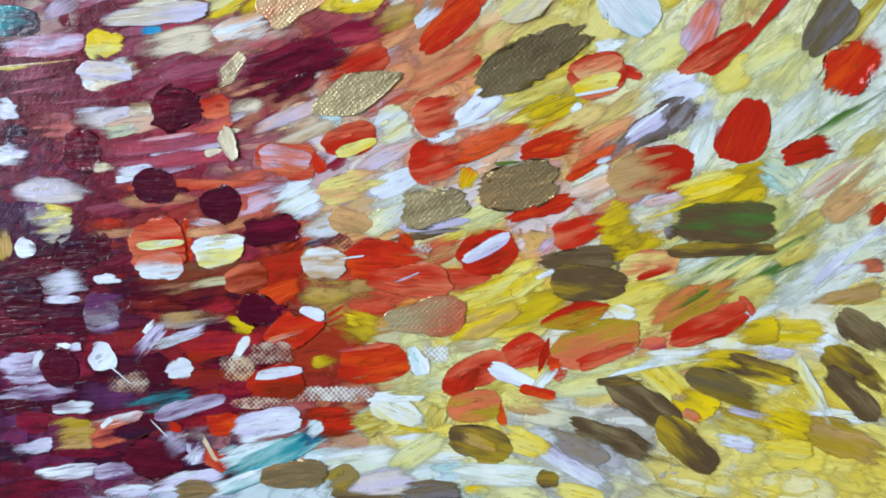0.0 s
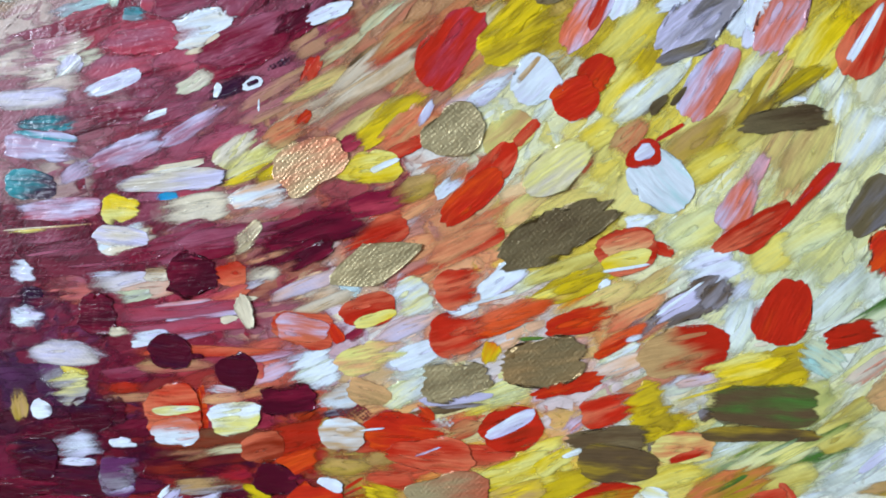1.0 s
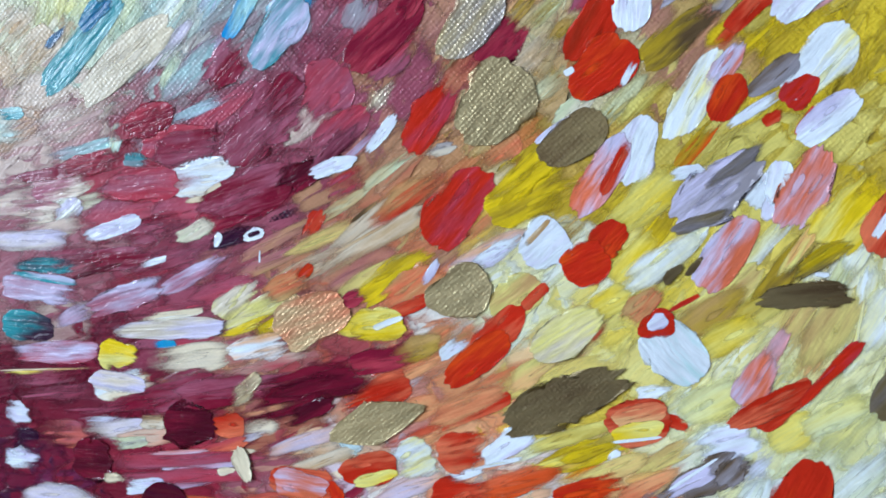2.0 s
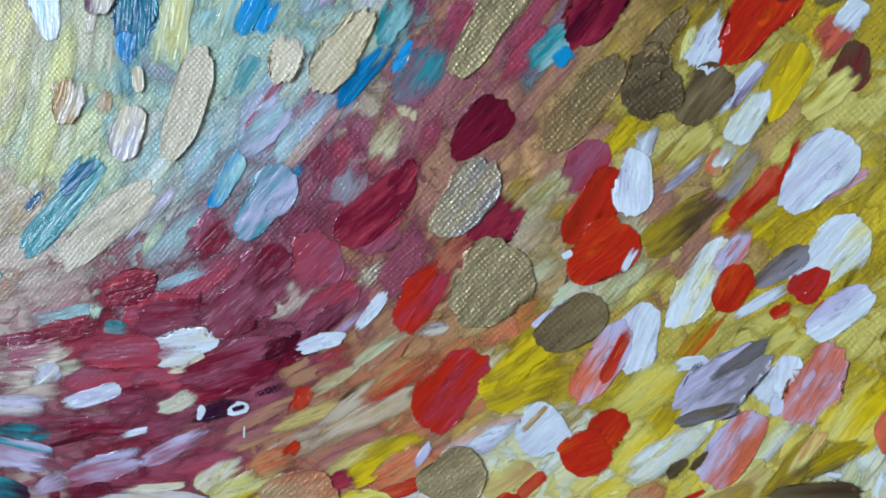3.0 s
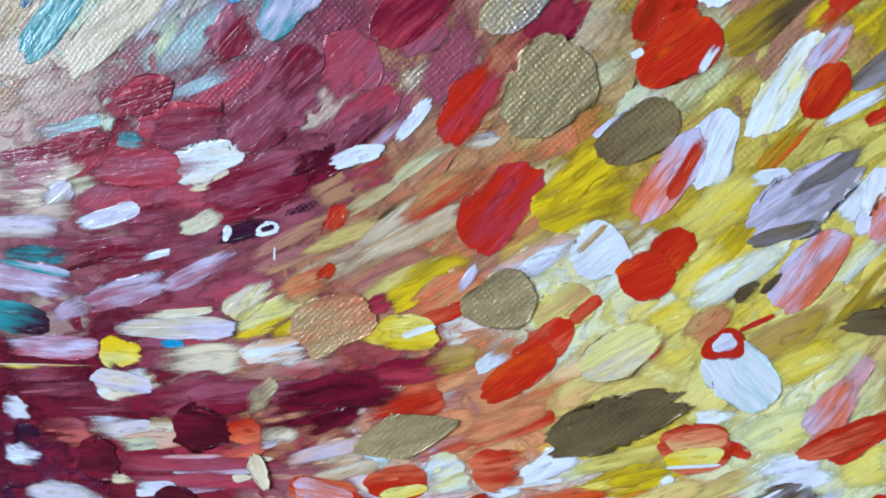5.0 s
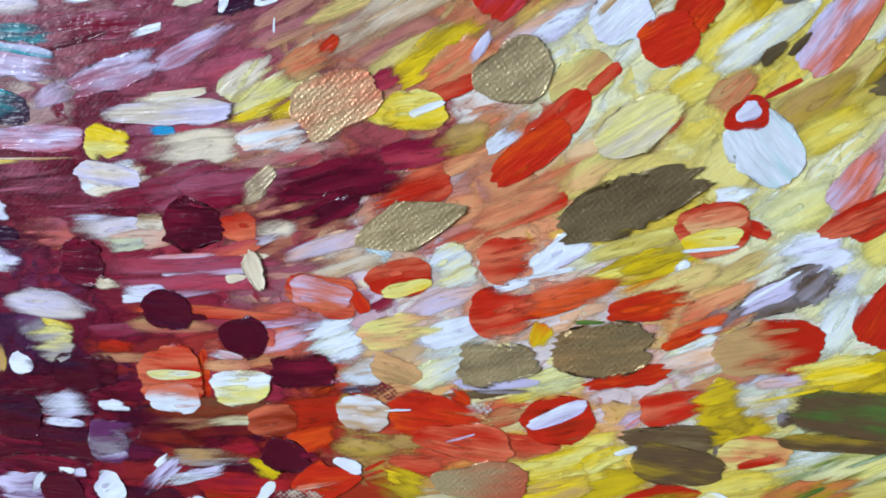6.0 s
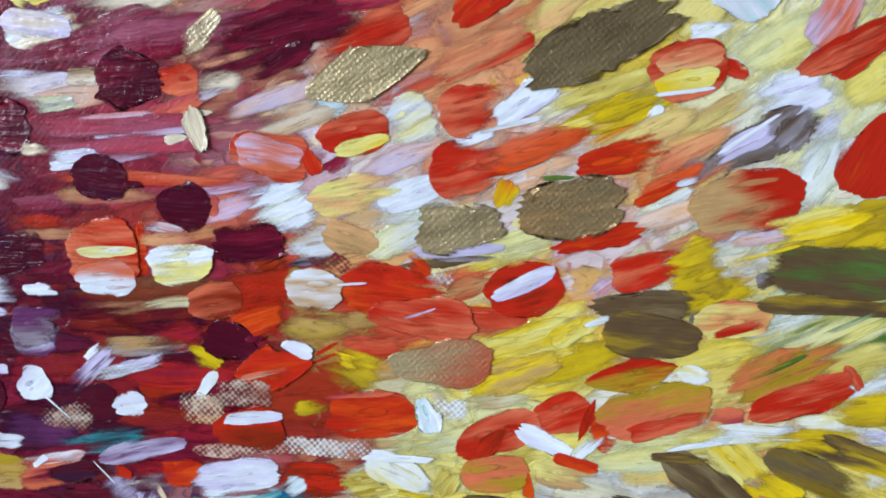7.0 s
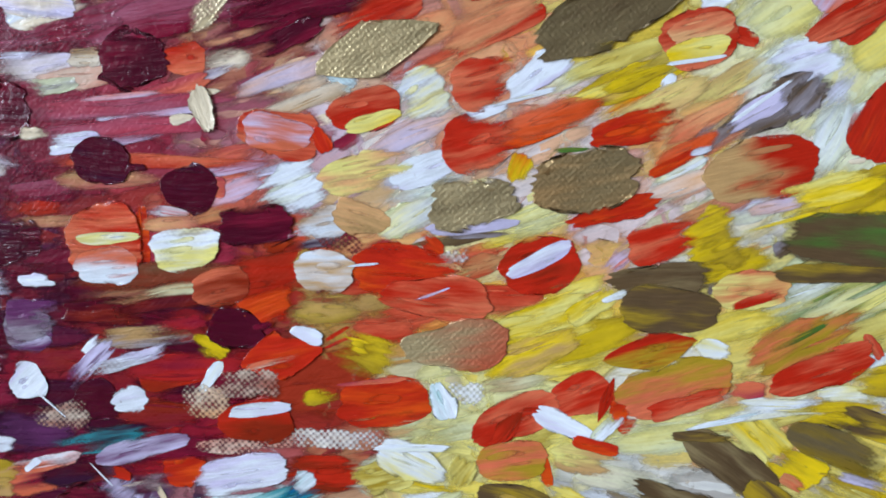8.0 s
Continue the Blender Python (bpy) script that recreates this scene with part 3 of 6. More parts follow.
dab(-98.9, 121.6, 19.7, 4.5, 98, "beige", "grey", 45, "st")
dab(-101.6, 97.7, 22.4, 6.9, 75, "sage", "lemon", 35, "st")
dab(-87.9, 102.8, 19.7, 5.6, 83, "sage", "beige", 45, "st")
dab(-93.8, 85.8, 18.8, 5.5, 63, "sage", "lemon", 45, "st")
dab(-88.1, 88.9, 16.3, 4.4, 67, "sage", "cream", 40, "st")
dab(-78.0, 101.8, 14.6, 3.2, 83, "aqua", "sage", 40, "st")
dab(-61.2, 87.6, 15.9, 3.0, 54, "aqua", "white", 40, "st")
dab(-69.6, 81.5, 18.5, 4.0, 50, "beige", "aqua", 45, "st")
dab(-72.8, 74.6, 16.9, 3.0, 44, "beige", "lilac", 45, "st")
dab(-42.1, 92.6, 16.1, 2.9, 53, "lilac", "aqua", 45, "st")
dab(-46.0, 84.2, 14.5, 2.9, 49, "lilac", "rose", 45, "st")
dab(-32.7, 109.1, 14.4, 2.8, 57, "sage", "grey", 45, "st")
dab(-16.4, 113.3, 12.9, 2.7, 56, "rose", "sage", 45, "st")
dab(-5.8, 107.0, 19.5, 2.6, 53, "mauve", "tan", 45, "st")
dab(-7.2, 94.0, 17.3, 3.5, 53, "mauve", "tan", 45, "st")
dab(-8.7, 80.9, 12.4, 2.6, 46, "olive", "tan", 45, "st")
dab(8.2, 88.3, 15.1, 2.5, 48, "olive", "yellow", 45, "st")
dab(11.6, 83.3, 14.2, 2.5, 47, "tan", "olive", 45, "st")
dab(10.5, 66.0, 13.8, 3.4, 44, "lemon", "olive", 45, "st")
dab(29.4, 77.2, 16.1, 4.0, 49, "olive", "yellow", 45, "st")
dab(31.2, 88.9, 12.6, 2.4, 52, "olive", "lemon", 45, "st")
dab(-60.2, 65.4, 21.0, 3.9, 33, "mauve", "rose", 45, "st")
dab(-43.5, 38.1, 27.0, 3.9, 29, "tan", "beige", 45, "st")
dab(-37.3, 42.3, 22.3, 2.9, 33, "tan", "coral", 45, "st")
dab(-52.7, 37.7, 21.3, 3.0, 23, "tan", "mauve", 45, "st")
dab(-35.3, 36.6, 20.4, 2.9, 30, "mauve", "tan", 45, "st")
dab(-51.6, 41.8, 19.0, 2.4, 27, "mauve", "tan", 45, "st")
dab(-77.7, 34.5, 22.7, 2.0, 16, "wine", "rose", 45, "st")
dab(-93.5, 37.9, 23.5, 3.1, 10, "wine", "mauve", 45, "st")
dab(-71.2, 28.6, 22.4, 2.1, 11, "mauve", "rose", 45, "st")
dab(-21.5, 39.2, 17.7, 3.8, 38, "tan", "mauve", 45, "st")
dab(-14.9, 45.2, 14.3, 2.8, 42, "tan", "coral", 45, "st")
dab(-4.4, 36.3, 11.4, 3.7, 45, "lemon", "white", 45, "st")
dab(-0.9, 43.9, 12.0, 2.7, 45, "olive", "tan", 45, "st")
dab(10.0, 37.0, 18.3, 3.6, 50, "lemon", "olive", 45, "st")
dab(13.2, 44.5, 17.9, 3.5, 49, "olive", "yellow", 45, "st")
dab(6.5, 33.1, 16.7, 4.5, 46, "white", "lemon", 45, "st")
dab(28.3, 32.5, 19.5, 3.5, 51, "lemon", "olive", 45, "st")
dab(35.9, 31.2, 17.6, 5.1, 60, "lemon", "tan", 45, "st")
dab(31.9, 45.3, 17.2, 3.4, 55, "lemon", "white", 45, "st")
dab(42.1, 38.7, 17.3, 3.3, 65, "lemon", "sage", 45, "st")
dab(-27.3, 19.3, 20.4, 3.9, 28, "coral", "peach", 45, "st")
dab(-13.6, 17.3, 19.8, 3.8, 30, "coral", "tan", 45, "st")
dab(-5.1, 20.9, 14.5, 3.7, 36, "lemon", "peach", 45, "st")
dab(-56.1, 18.2, 21.9, 2.4, 17, "beige", "rose", 45, "st")
dab(-97.0, 10.8, 26.4, 3.3, 7, "wine", "mauve", 45, "st")
dab(-91.5, 122.4, 12.9, 4.4, 112, "beige", "grey", 40, "st")
dab(-95.5, 117.6, 25.6, 4.5, 98, "beige", "grey", 45, "st")
dab(-102.3, 121.7, 18.0, 4.5, 106, "beige", "sage", 50, "st")
dab(-86.0, 117.4, 18.4, 4.4, 92, "sage", "beige", 40, "ot")
dab(-92.4, 100.8, 23.0, 7.8, 78, "sage", "cream", 40, "ot")
dab(-99.4, 94.7, 21.7, 7.9, 67, "sage", "lemon", 30, "ot")
dab(-104.0, 125.7, 6.0, 3.4, 101, "white", "lilac", 40, "o")
dab(-80.5, 121.1, 11.5, 5.4, 89, "sage", "beige", 40, "ot")
dab(-77.3, 123.9, 10.5, 3.2, 95, "mauve", "beige", 50, "st")
dab(-72.0, 116.2, 12.4, 4.2, 95, "aqua", "white", 40, "st")
dab(-85.4, 126.1, 5.9, 2.8, 112, "cream", "beige", 30, "ok")
dab(-80.2, 102.8, 16.6, 6.5, 78, "sage", "beige", 40, "ot")
dab(-63.7, 120.7, 13.0, 5.1, 79, "teal", "sage", 40, "st")
dab(-76.4, 98.0, 8.7, 4.3, 87, "dkblue", "aqua", 40, "st")
dab(-70.0, 98.0, 6.9, 9.2, 57, "grey", "aqua", 40, "st")
dab(-79.2, 91.1, 8.0, 3.2, 68, "aqua", "sage", 40, "st")
dab(-51.0, 108.4, 7.0, 3.7, 62, "blue", "blue", 0, "sr")
dab(-46.1, 110.1, 13.8, 4.9, 61, "sage", "aqua", 40, "ot")
dab(-37.5, 116.3, 10.7, 1.5, 74, "brown", "beige", 30, "s")
dab(-33.8, 122.5, 7.9, 4.7, 69, "teal", "sage", 40, "st")
dab(-43.7, 109.2, 8.3, 3.9, 59, "aqua", "lilac", 40, "st")
dab(-40.3, 111.0, 6.3, 2.9, 69, "lilac", "mauve", 40, "s")
dab(-27.5, 101.0, 6.3, 2.2, 50, "blue", "aqua", 30, "sr")
dab(-26.2, 108.1, 12.4, 4.6, 55, "mauve", "violet", 50, "st")
dab(-26.3, 113.5, 5.3, 3.7, 49, "brown", "mauve", 40, "st")
dab(-9.5, 118.3, 5.9, 2.6, 39, "sage", "lemon", 40, "st")
dab(-3.5, 119.0, 9.9, 3.5, 55, "mauve", "tan", 50, "st")
dab(4.0, 118.8, 11.4, 5.1, 56, "tan", "mauve", 45, "ot")
dab(-0.9, 113.8, 13.2, 2.6, 51, "mauve", "tan", 50, "st")
dab(-9.1, 100.2, 12.9, 4.4, 56, "mauve", "rose", 40, "ot")
dab(-46.0, 89.8, 14.3, 3.9, 57, "aqua", "white", 40, "ot")
dab(-62.2, 84.7, 13.0, 4.0, 53, "aqua", "lilac", 40, "st")
dab(-45.9, 82.4, 5.7, 3.9, 70, "teal", "blue", 50, "st")
dab(-48.9, 83.2, 8.0, 1.5, 21, "mauve", "beige", 40, "s")
dab(-38.2, 86.3, 12.3, 4.7, 55, "mauve", "rose", 40, "ot")
dab(-41.5, 84.3, 8.6, 6.7, 55, "mauve", "wine", 30, "ot")
dab(-43.9, 73.9, 11.8, 6.7, 50, "mauve", "wine", 30, "ot")
dab(-26.9, 92.9, 3.6, 3.7, 60, "cream", "gold", 40, "sr")
dab(-24.1, 87.5, 11.8, 3.7, 66, "rose", "mauve", 40, "st")
dab(-8.4, 89.7, 13.1, 3.5, 51, "mauve", "tan", 40, "ot")
dab(9.2, 111.2, 10.6, 4.2, 62, "olive", "tan", 40, "st")
dab(10.4, 99.4, 6.6, 5.0, 52, "bronze", "brown", 50, "srtk")
dab(-8.5, 72.0, 13.5, 5.3, 45, "tan", "beige", 40, "st")
dab(-5.1, 80.1, 10.6, 3.0, 42, "olive", "sage", 40, "st")
dab(-2.4, 77.2, 7.0, 2.6, 43, "tan", "olive", 40, "st")
dab(-4.8, 67.7, 9.8, 3.5, 38, "tan", "sage", 40, "st")
dab(22.7, 111.0, 7.8, 4.1, 47, "brown", "olive", 40, "st")
dab(23.9, 120.7, 4.6, 1.6, 52, "white", "grey", 30, "s")
dab(15.9, 102.0, 6.6, 2.4, 72, "lemon", "sage", 40, "s")
dab(33.9, 114.8, 8.2, 2.7, 44, "white", "grey", 30, "sr")
dab(36.0, 118.7, 10.3, 4.0, 48, "yellow", "olive", 40, "o")
dab(23.3, 95.4, 9.6, 2.4, 51, "white", "lilac", 40, "s")
dab(9.9, 87.6, 5.1, 3.3, 72, "white", "grey", 30, "sr")
dab(15.6, 86.0, 12.3, 3.3, 45, "lemon", "olive", 50, "s")
dab(23.7, 82.9, 9.8, 3.2, 54, "grey", "olive", 40, "s")
dab(37.6, 80.9, 10.0, 1.6, 35, "coral", "lilac", 40, "s")
dab(31.4, 86.5, 4.9, 1.5, 74, "red", "coral", 40, "s")
dab(-80.1, 94.5, 5.8, 3.2, 77, "beige", "tan", 40, "st")
dab(-98.7, 75.5, 11.0, 6.3, 40, "beige", "tan", 40, "st")
dab(-94.0, 77.5, 6.5, 1.7, 40, "dkblue", "brown", 30, "sr")
dab(-71.1, 70.0, 9.2, 5.2, 57, "aqua", "sage", 40, "ot")
dab(-66.8, 73.0, 15.5, 4.0, 42, "mauve", "lilac", 40, "st")
dab(-67.0, 64.2, 18.2, 2.4, 21, "aqua", "lilac", 40, "st")
dab(-39.2, 73.9, 17.4, 6.7, 41, "mauve", "rose", 45, "ot")
dab(-90.2, 63.8, 22.7, 8.1, 19, "beige", "mauve", 40, "ot")
dab(-89.6, 47.5, 18.5, 4.1, 13, "sage", "beige", 50, "st")
dab(-97.9, 42.0, 18.9, 4.2, 9, "mauve", "beige", 40, "st")
dab(-78.5, 46.8, 28.1, 6.1, 13, "mauve", "rose", 40, "ot")
dab(-13.1, 56.6, 10.3, 3.7, 36, "tan", "coral", 40, "ot")
dab(-22.6, 57.3, 6.7, 2.2, 21, "beige", "grey", 40, "s")
dab(-30.3, 55.1, 16.6, 2.3, 36, "sage", "tan", 45, "sr")
dab(-40.2, 47.7, 13.2, 2.1, 33, "sage", "tan", 45, "sr")
dab(-35.4, 41.4, 26.3, 4.8, 31, "tan", "beige", 45, "st")
dab(-0.5, 64.1, 8.0, 3.6, 41, "sage", "beige", 40, "s")
dab(19.6, 59.1, 11.2, 2.6, 51, "orange", "olive", 40, "s")
dab(16.0, 40.1, 16.1, 3.6, 44, "white", "lemon", 40, "s")
dab(15.3, 38.3, 6.3, 1.9, 54, "brown", "olive", 20, "l")
dab(22.3, 32.2, 19.7, 5.3, 47, "lemon", "tan", 40, "s")
dab(33.9, 38.3, 15.6, 5.1, 53, "olive", "brown", 40, "s")
dab(36.9, 44.6, 17.1, 2.0, 60, "coral", "lemon", 40, "s")
dab(44.9, 31.8, 17.7, 3.2, 80, "lemon", "white", 40, "s")
dab(-87.6, 6.3, 10.6, 1.6, 7, "white", "lilac", 45, "st")
dab(-73.0, 0.3, 14.9, 3.3, 10, "rust", "rose", 50, "st")
dab(-69.6, -1.2, 17.5, 2.0, 10, "mauve", "rose", 45, "st")
dab(-73.1, -2.0, 6.1, 0.8, 8, "lilac", "white", 30, "s")
dab(-80.7, -7.1, 5.4, 1.5, 8, "white", "lilac", 30, "s")
dab(-55.8, 7.0, 8.5, 3.5, 13, "beige", "cream", 40, "st")
dab(-57.5, 5.0, 11.1, 1.6, 23, "lilac", "beige", 40, "st")
dab(-53.3, 3.5, 12.7, 1.6, 21, "wine", "mauve", 40, "st")
dab(-45.8, 7.0, 13.4, 1.9, 21, "rose", "wine", 40, "st")
dab(-45.8, 3.0, 12.6, 4.8, 19, "beige", "peach", 45, "st")
dab(-63.5, 2.3, 6.0, 0.3, 12, "brown", "rust", 30, "s")
dab(-82.4, -18.0, 13.6, 2.1, 6, "rose", "tan", 45, "st")
dab(-82.3, -12.8, 16.2, 2.6, 8, "mauve", "wine", 45, "st")
dab(-55.9, -9.0, 15.6, 1.7, 12, "lilac", "rose", 45, "st")
dab(-54.2, -6.4, 15.5, 2.5, 14, "rose", "coral", 45, "st")
dab(-49.0, -8.7, 12.9, 1.7, 16, "white", "lilac", 40, "st")
dab(-55.0, -12.3, 9.6, 2.0, 22, "lilac", "rose", 45, "st")
dab(-76.6, -29.1, 21.0, 3.6, 6, "wine", "burg", 45, "st")
dab(-78.6, -35.6, 14.8, 3.6, 8, "wine", "rust", 45, "st")
dab(-66.0, -46.3, 15.7, 5.2, 7, "wine", "rust", 45, "st")
dab(-85.2, -40.6, 14.1, 3.7, 7, "wine", "red", 45, "st")
dab(-65.3, -57.1, 18.7, 4.8, 7, "wine", "red", 45, "st")
dab(-34.3, -20.6, 11.1, 3.4, 11, "red", "rose", 45, "st")
dab(-16.7, -19.6, 10.9, 3.4, 18, "red", "coral", 45, "st")
dab(-39.3, -30.5, 12.2, 2.6, 8, "tan", "red", 45, "st")
dab(-27.1, -10.1, 16.7, 4.1, 17, "white", "sage", 40, "st")
dab(-28.9, -4.4, 8.3, 2.4, 26, "white", "peach", 40, "st")
dab(-24.1, -0.2, 9.0, 3.2, 32, "white", "lemon", 40, "st")
dab(-6.8, 6.0, 11.7, 3.2, 32, "white", "lemon", 40, "st")
dab(3.2, 9.5, 13.8, 3.1, 26, "lemon", "tan", 40, "st")
dab(2.9, 3.3, 11.6, 2.4, 29, "yellow", "orange", 45, "st")
dab(15.2, 6.1, 13.5, 3.2, 33, "tan", "lemon", 45, "st")
dab(15.9, -1.7, 15.3, 1.9, 29, "coral", "peach", 45, "st")
dab(20.2, 9.4, 8.8, 3.9, 44, "lemon", "white", 40, "st")
dab(18.8, 16.1, 9.4, 4.7, 43, "lemon", "white", 30, "st")
dab(30.6, 5.2, 8.8, 3.2, 45, "white", "lilac", 40, "st")
dab(32.7, 0.6, 10.3, 5.6, 34, "sage", "white", 45, "st")
dab(11.8, -9.1, 17.2, 2.0, 30, "coral", "sage", 40, "st")
dab(8.6, -7.6, 11.8, 2.5, 32, "sage", "white", 40, "st")
dab(20.8, -11.1, 11.6, 4.1, 20, "lilac", "sage", 40, "st")
dab(14.5, -11.4, 14.1, 2.0, 28, "coral", "tan", 40, "st")
dab(-8.7, -15.0, 14.7, 2.5, 19, "sage", "lemon", 30, "st")
dab(-15.9, -17.9, 10.8, 2.0, 15, "lemon", "yellow", 40, "st")
dab(-3.1, -24.0, 10.7, 2.6, 20, "lemon", "yellow", 40, "st")
dab(30.7, -22.9, 15.6, 4.2, 29, "sage", "lemon", 40, "st")
dab(38.6, -22.4, 11.5, 3.4, 36, "sage", "green", 40, "st")
dab(2.3, -31.4, 14.9, 3.5, 18, "tan", "yellow", 45, "st")
dab(-4.1, -35.3, 18.5, 4.4, 16, "yellow", "lemon", 45, "st")
dab(-12.3, -39.4, 14.5, 2.7, 14, "tan", "sage", 45, "st")
dab(6.8, -46.1, 15.1, 3.6, 15, "sage", "lemon", 40, "st")
dab(-18.8, -47.1, 15.7, 4.5, 15, "lemon", "sage", 45, "st")
dab(30.8, -38.2, 14.4, 3.5, 19, "lemon", "white", 40, "st")
dab(45.3, 14.2, 20.9, 6.1, 52, "lemon", "sage", 30, "st")
dab(47.7, 6.2, 17.2, 5.1, 47, "sage", "white", 35, "st")
dab(58.4, 6.2, 11.3, 5.1, 43, "white", "sage", 40, "st")
dab(50.5, -7.9, 15.5, 3.1, 39, "lemon", "sage", 40, "st")
dab(49.9, -13.1, 12.9, 5.1, 54, "lemon", "white", 30, "st")
dab(47.1, -17.3, 14.9, 4.2, 39, "lemon", "olive", 45, "st")
dab(51.5, -24.5, 15.9, 5.3, 33, "white", "sage", 40, "st")
dab(25.2, -27.2, 16.6, 5.4, 28, "lemon", "yellow", 40, "st")
dab(9.9, -47.5, 18.4, 3.4, 6, "white", "lemon", 40, "st")
dab(6.8, -53.3, 16.3, 4.6, -8, "beige", "sage", 40, "st")
dab(-15.5, -61.2, 22.7, 4.7, 3, "white", "lemon", 40, "st")
dab(-36.2, -63.3, 21.2, 4.8, 7, "white", "aqua", 40, "st")
dab(-4.1, -64.2, 18.9, 5.9, -6, "lemon", "sage", 40, "st")
dab(-29.1, -59.4, 10.4, 7.1, -60, "lemon", "tan", 40, "st")
dab(-98.1, 35.6, 14.1, 3.2, 0, "teal", "purple", 40, "sr")
dab(-70.9, 37.9, 22.2, 4.1, 16, "wine", "mauve", 40, "ot")
dab(-45.3, 44.1, 6.1, 3.0, 59, "red", "coral", 30, "sr")
dab(-63.3, 33.2, 13.2, 4.0, 26, "wine", "mauve", 40, "ot")
dab(-73.3, 26.9, 14.6, 1.7, 9, "cream", "white", 30, "s")
dab(-73.5, 22.2, 20.3, 2.5, 8, "rose", "mauve", 40, "s")
dab(-55.9, 28.5, 16.3, 4.0, 27, "lemon", "beige", 40, "s")
dab(-54.3, 25.5, 6.5, 3.0, 32, "yellow", "olive", 40, "s")
dab(-74.5, 21.6, 5.6, 1.5, 4, "teal", "blue", 40, "s")
dab(-99.1, 15.1, 19.2, 0.9, 6, "lemon", "yellow", 40, "s")
dab(-21.3, 25.6, 15.0, 5.7, 31, "tan", "coral", 45, "ot")
dab(-0.6, 27.0, 14.2, 7.4, 36, "beige", "lemon", 45, "ok")
dab(-85.0, 4.8, 13.2, 4.9, 7, "beige", "lilac", 45, "st")
dab(-77.4, -1.6, 15.9, 2.5, 10, "rose", "mauve", 40, "st")
dab(-66.1, 1.4, 17.4, 3.2, 19, "rose", "coral", 40, "st")
dab(-65.4, -3.6, 17.5, 2.5, 14, "mauve", "lilac", 45, "st")
dab(-61.0, -2.1, 6.9, 1.3, 35, "cream", "beige", 30, "sr")
dab(-46.6, 5.4, 10.9, 5.6, 25, "beige", "peach", 40, "ot")
dab(-39.1, 4.4, 4.9, 1.9, -17, "white", "aqua", 30, "s")
dab(-24.4, 6.2, 10.5, 4.8, 27, "peach", "coral", 40, "ot")
dab(-29.0, -2.0, 9.9, 3.2, 32, "lilac", "peach", 45, "ot")
dab(-17.5, 11.9, 17.3, 3.1, 25, "coral", "red", 45, "sk")
dab(-18.5, 0.8, 8.9, 1.6, 18, "white", "lilac", 20, "s")
dab(3.4, 6.4, 17.0, 4.7, 22, "yellow", "olive", 35, "ok")
dab(-1.9, 3.9, 15.6, 3.2, 22, "yellow", "tan", 40, "ot")
dab(7.2, 8.9, 11.4, 3.1, 27, "lemon", "olive", 40, "st")
dab(7.5, 5.8, 3.8, 1.9, 64, "white", "lilac", 0, "o")
dab(21.8, 15.5, 13.1, 4.7, 33, "lemon", "sage", 40, "ok")
dab(35.0, 12.2, 7.9, 7.0, 55, "lemon", "sage", 40, "ot")
dab(-11.1, -1.3, 15.2, 4.0, 20, "coral", "orange", 40, "ok")
dab(-5.7, 1.4, 15.0, 4.0, 24, "coral", "tan", 45, "ot")
dab(10.0, -5.9, 9.4, 2.0, 27, "white", "lemon", 40, "s")
dab(31.0, 2.1, 8.8, 4.0, 39, "white", "sage", 45, "ot")
dab(-26.3, -7.6, 10.8, 4.9, 22, "white", "lilac", 20, "ok")
dab(-27.0, -11.8, 12.5, 3.3, 13, "white", "sage", 45, "st")
dab(-42.0, -19.3, 7.8, 1.7, 13, "purple", "grey", 40, "sr")
dab(-29.4, -15.3, 7.6, 5.0, 23, "lemon", "sage", 45, "ok")
dab(-26.7, -19.3, 5.1, 2.5, 33, "white", "tan", 40, "sr")
dab(-21.8, -17.8, 12.6, 1.7, 11, "brown", "bronze", 20, "l")
dab(3.1, -19.4, 8.9, 3.3, 39, "coral", "lilac", 45, "st")
dab(-25.1, -18.4, 5.9, 2.6, -38, "red", "orange", 30, "s")
dab(-16.6, -21.3, 8.4, 3.4, 21, "red", "tan", 45, "st")
dab(-28.1, -29.8, 12.9, 4.3, 14, "red", "coral", 40, "ot")
dab(-39.3, -27.8, 11.3, 4.4, 8, "tan", "olive", 45, "ot")
dab(-68.6, -19.9, 1.8, 8.7, 3, "red", "orange", 30, "s")
dab(-64.6, -15.8, 7.0, 1.6, -1, "white", "red", 30, "s")
dab(-58.5, -15.9, 11.5, 2.5, 16, "coral", "tan", 40, "st")
dab(-86.4, -27.5, 5.5, 2.1, 3, "white", "lilac", 10, "o")
dab(-69.4, -28.7, 20.0, 4.4, 11, "wine", "tan", 40, "ot")
dab(-62.2, -27.4, 14.4, 2.6, 13, "sage", "tan", 40, "st")
dab(-49.8, -27.6, 9.8, 9.5, 23, "red", "orange", 35, "ok")
dab(-64.9, -32.9, 13.6, 3.6, 8, "wine", "red", 40, "st")
dab(-74.0, -38.5, 5.7, 3.5, 32, "lilac", "white", 35, "s")
dab(-63.2, -41.0, 13.8, 5.4, 14, "red", "rust", 40, "ok")
dab(-39.2, -34.9, 6.3, 0.5, 29, "red", "wine", 40, "s")
dab(-12.9, -27.1, 10.9, 3.4, 24, "orange", "tan", 45, "st")
dab(-7.5, -47.1, 11.2, 5.4, 17, "olive", "lemon", 40, "ot")
dab(16.3, -22.0, 4.0, 3.3, 56, "brown", "grey", 30, "sr")
dab(0.5, -28.0, 6.6, 4.3, 24, "yellow", "lemon", 30, "ot")
dab(22.3, -18.3, 7.0, 5.0, 24, "coral", "lemon", 45, "ot")
dab(25.7, -16.5, 3.1, 2.5, 35, "brown", "grey", 30, "sr")
dab(29.1, -23.0, 14.1, 3.4, 27, "sage", "white", 45, "ot")
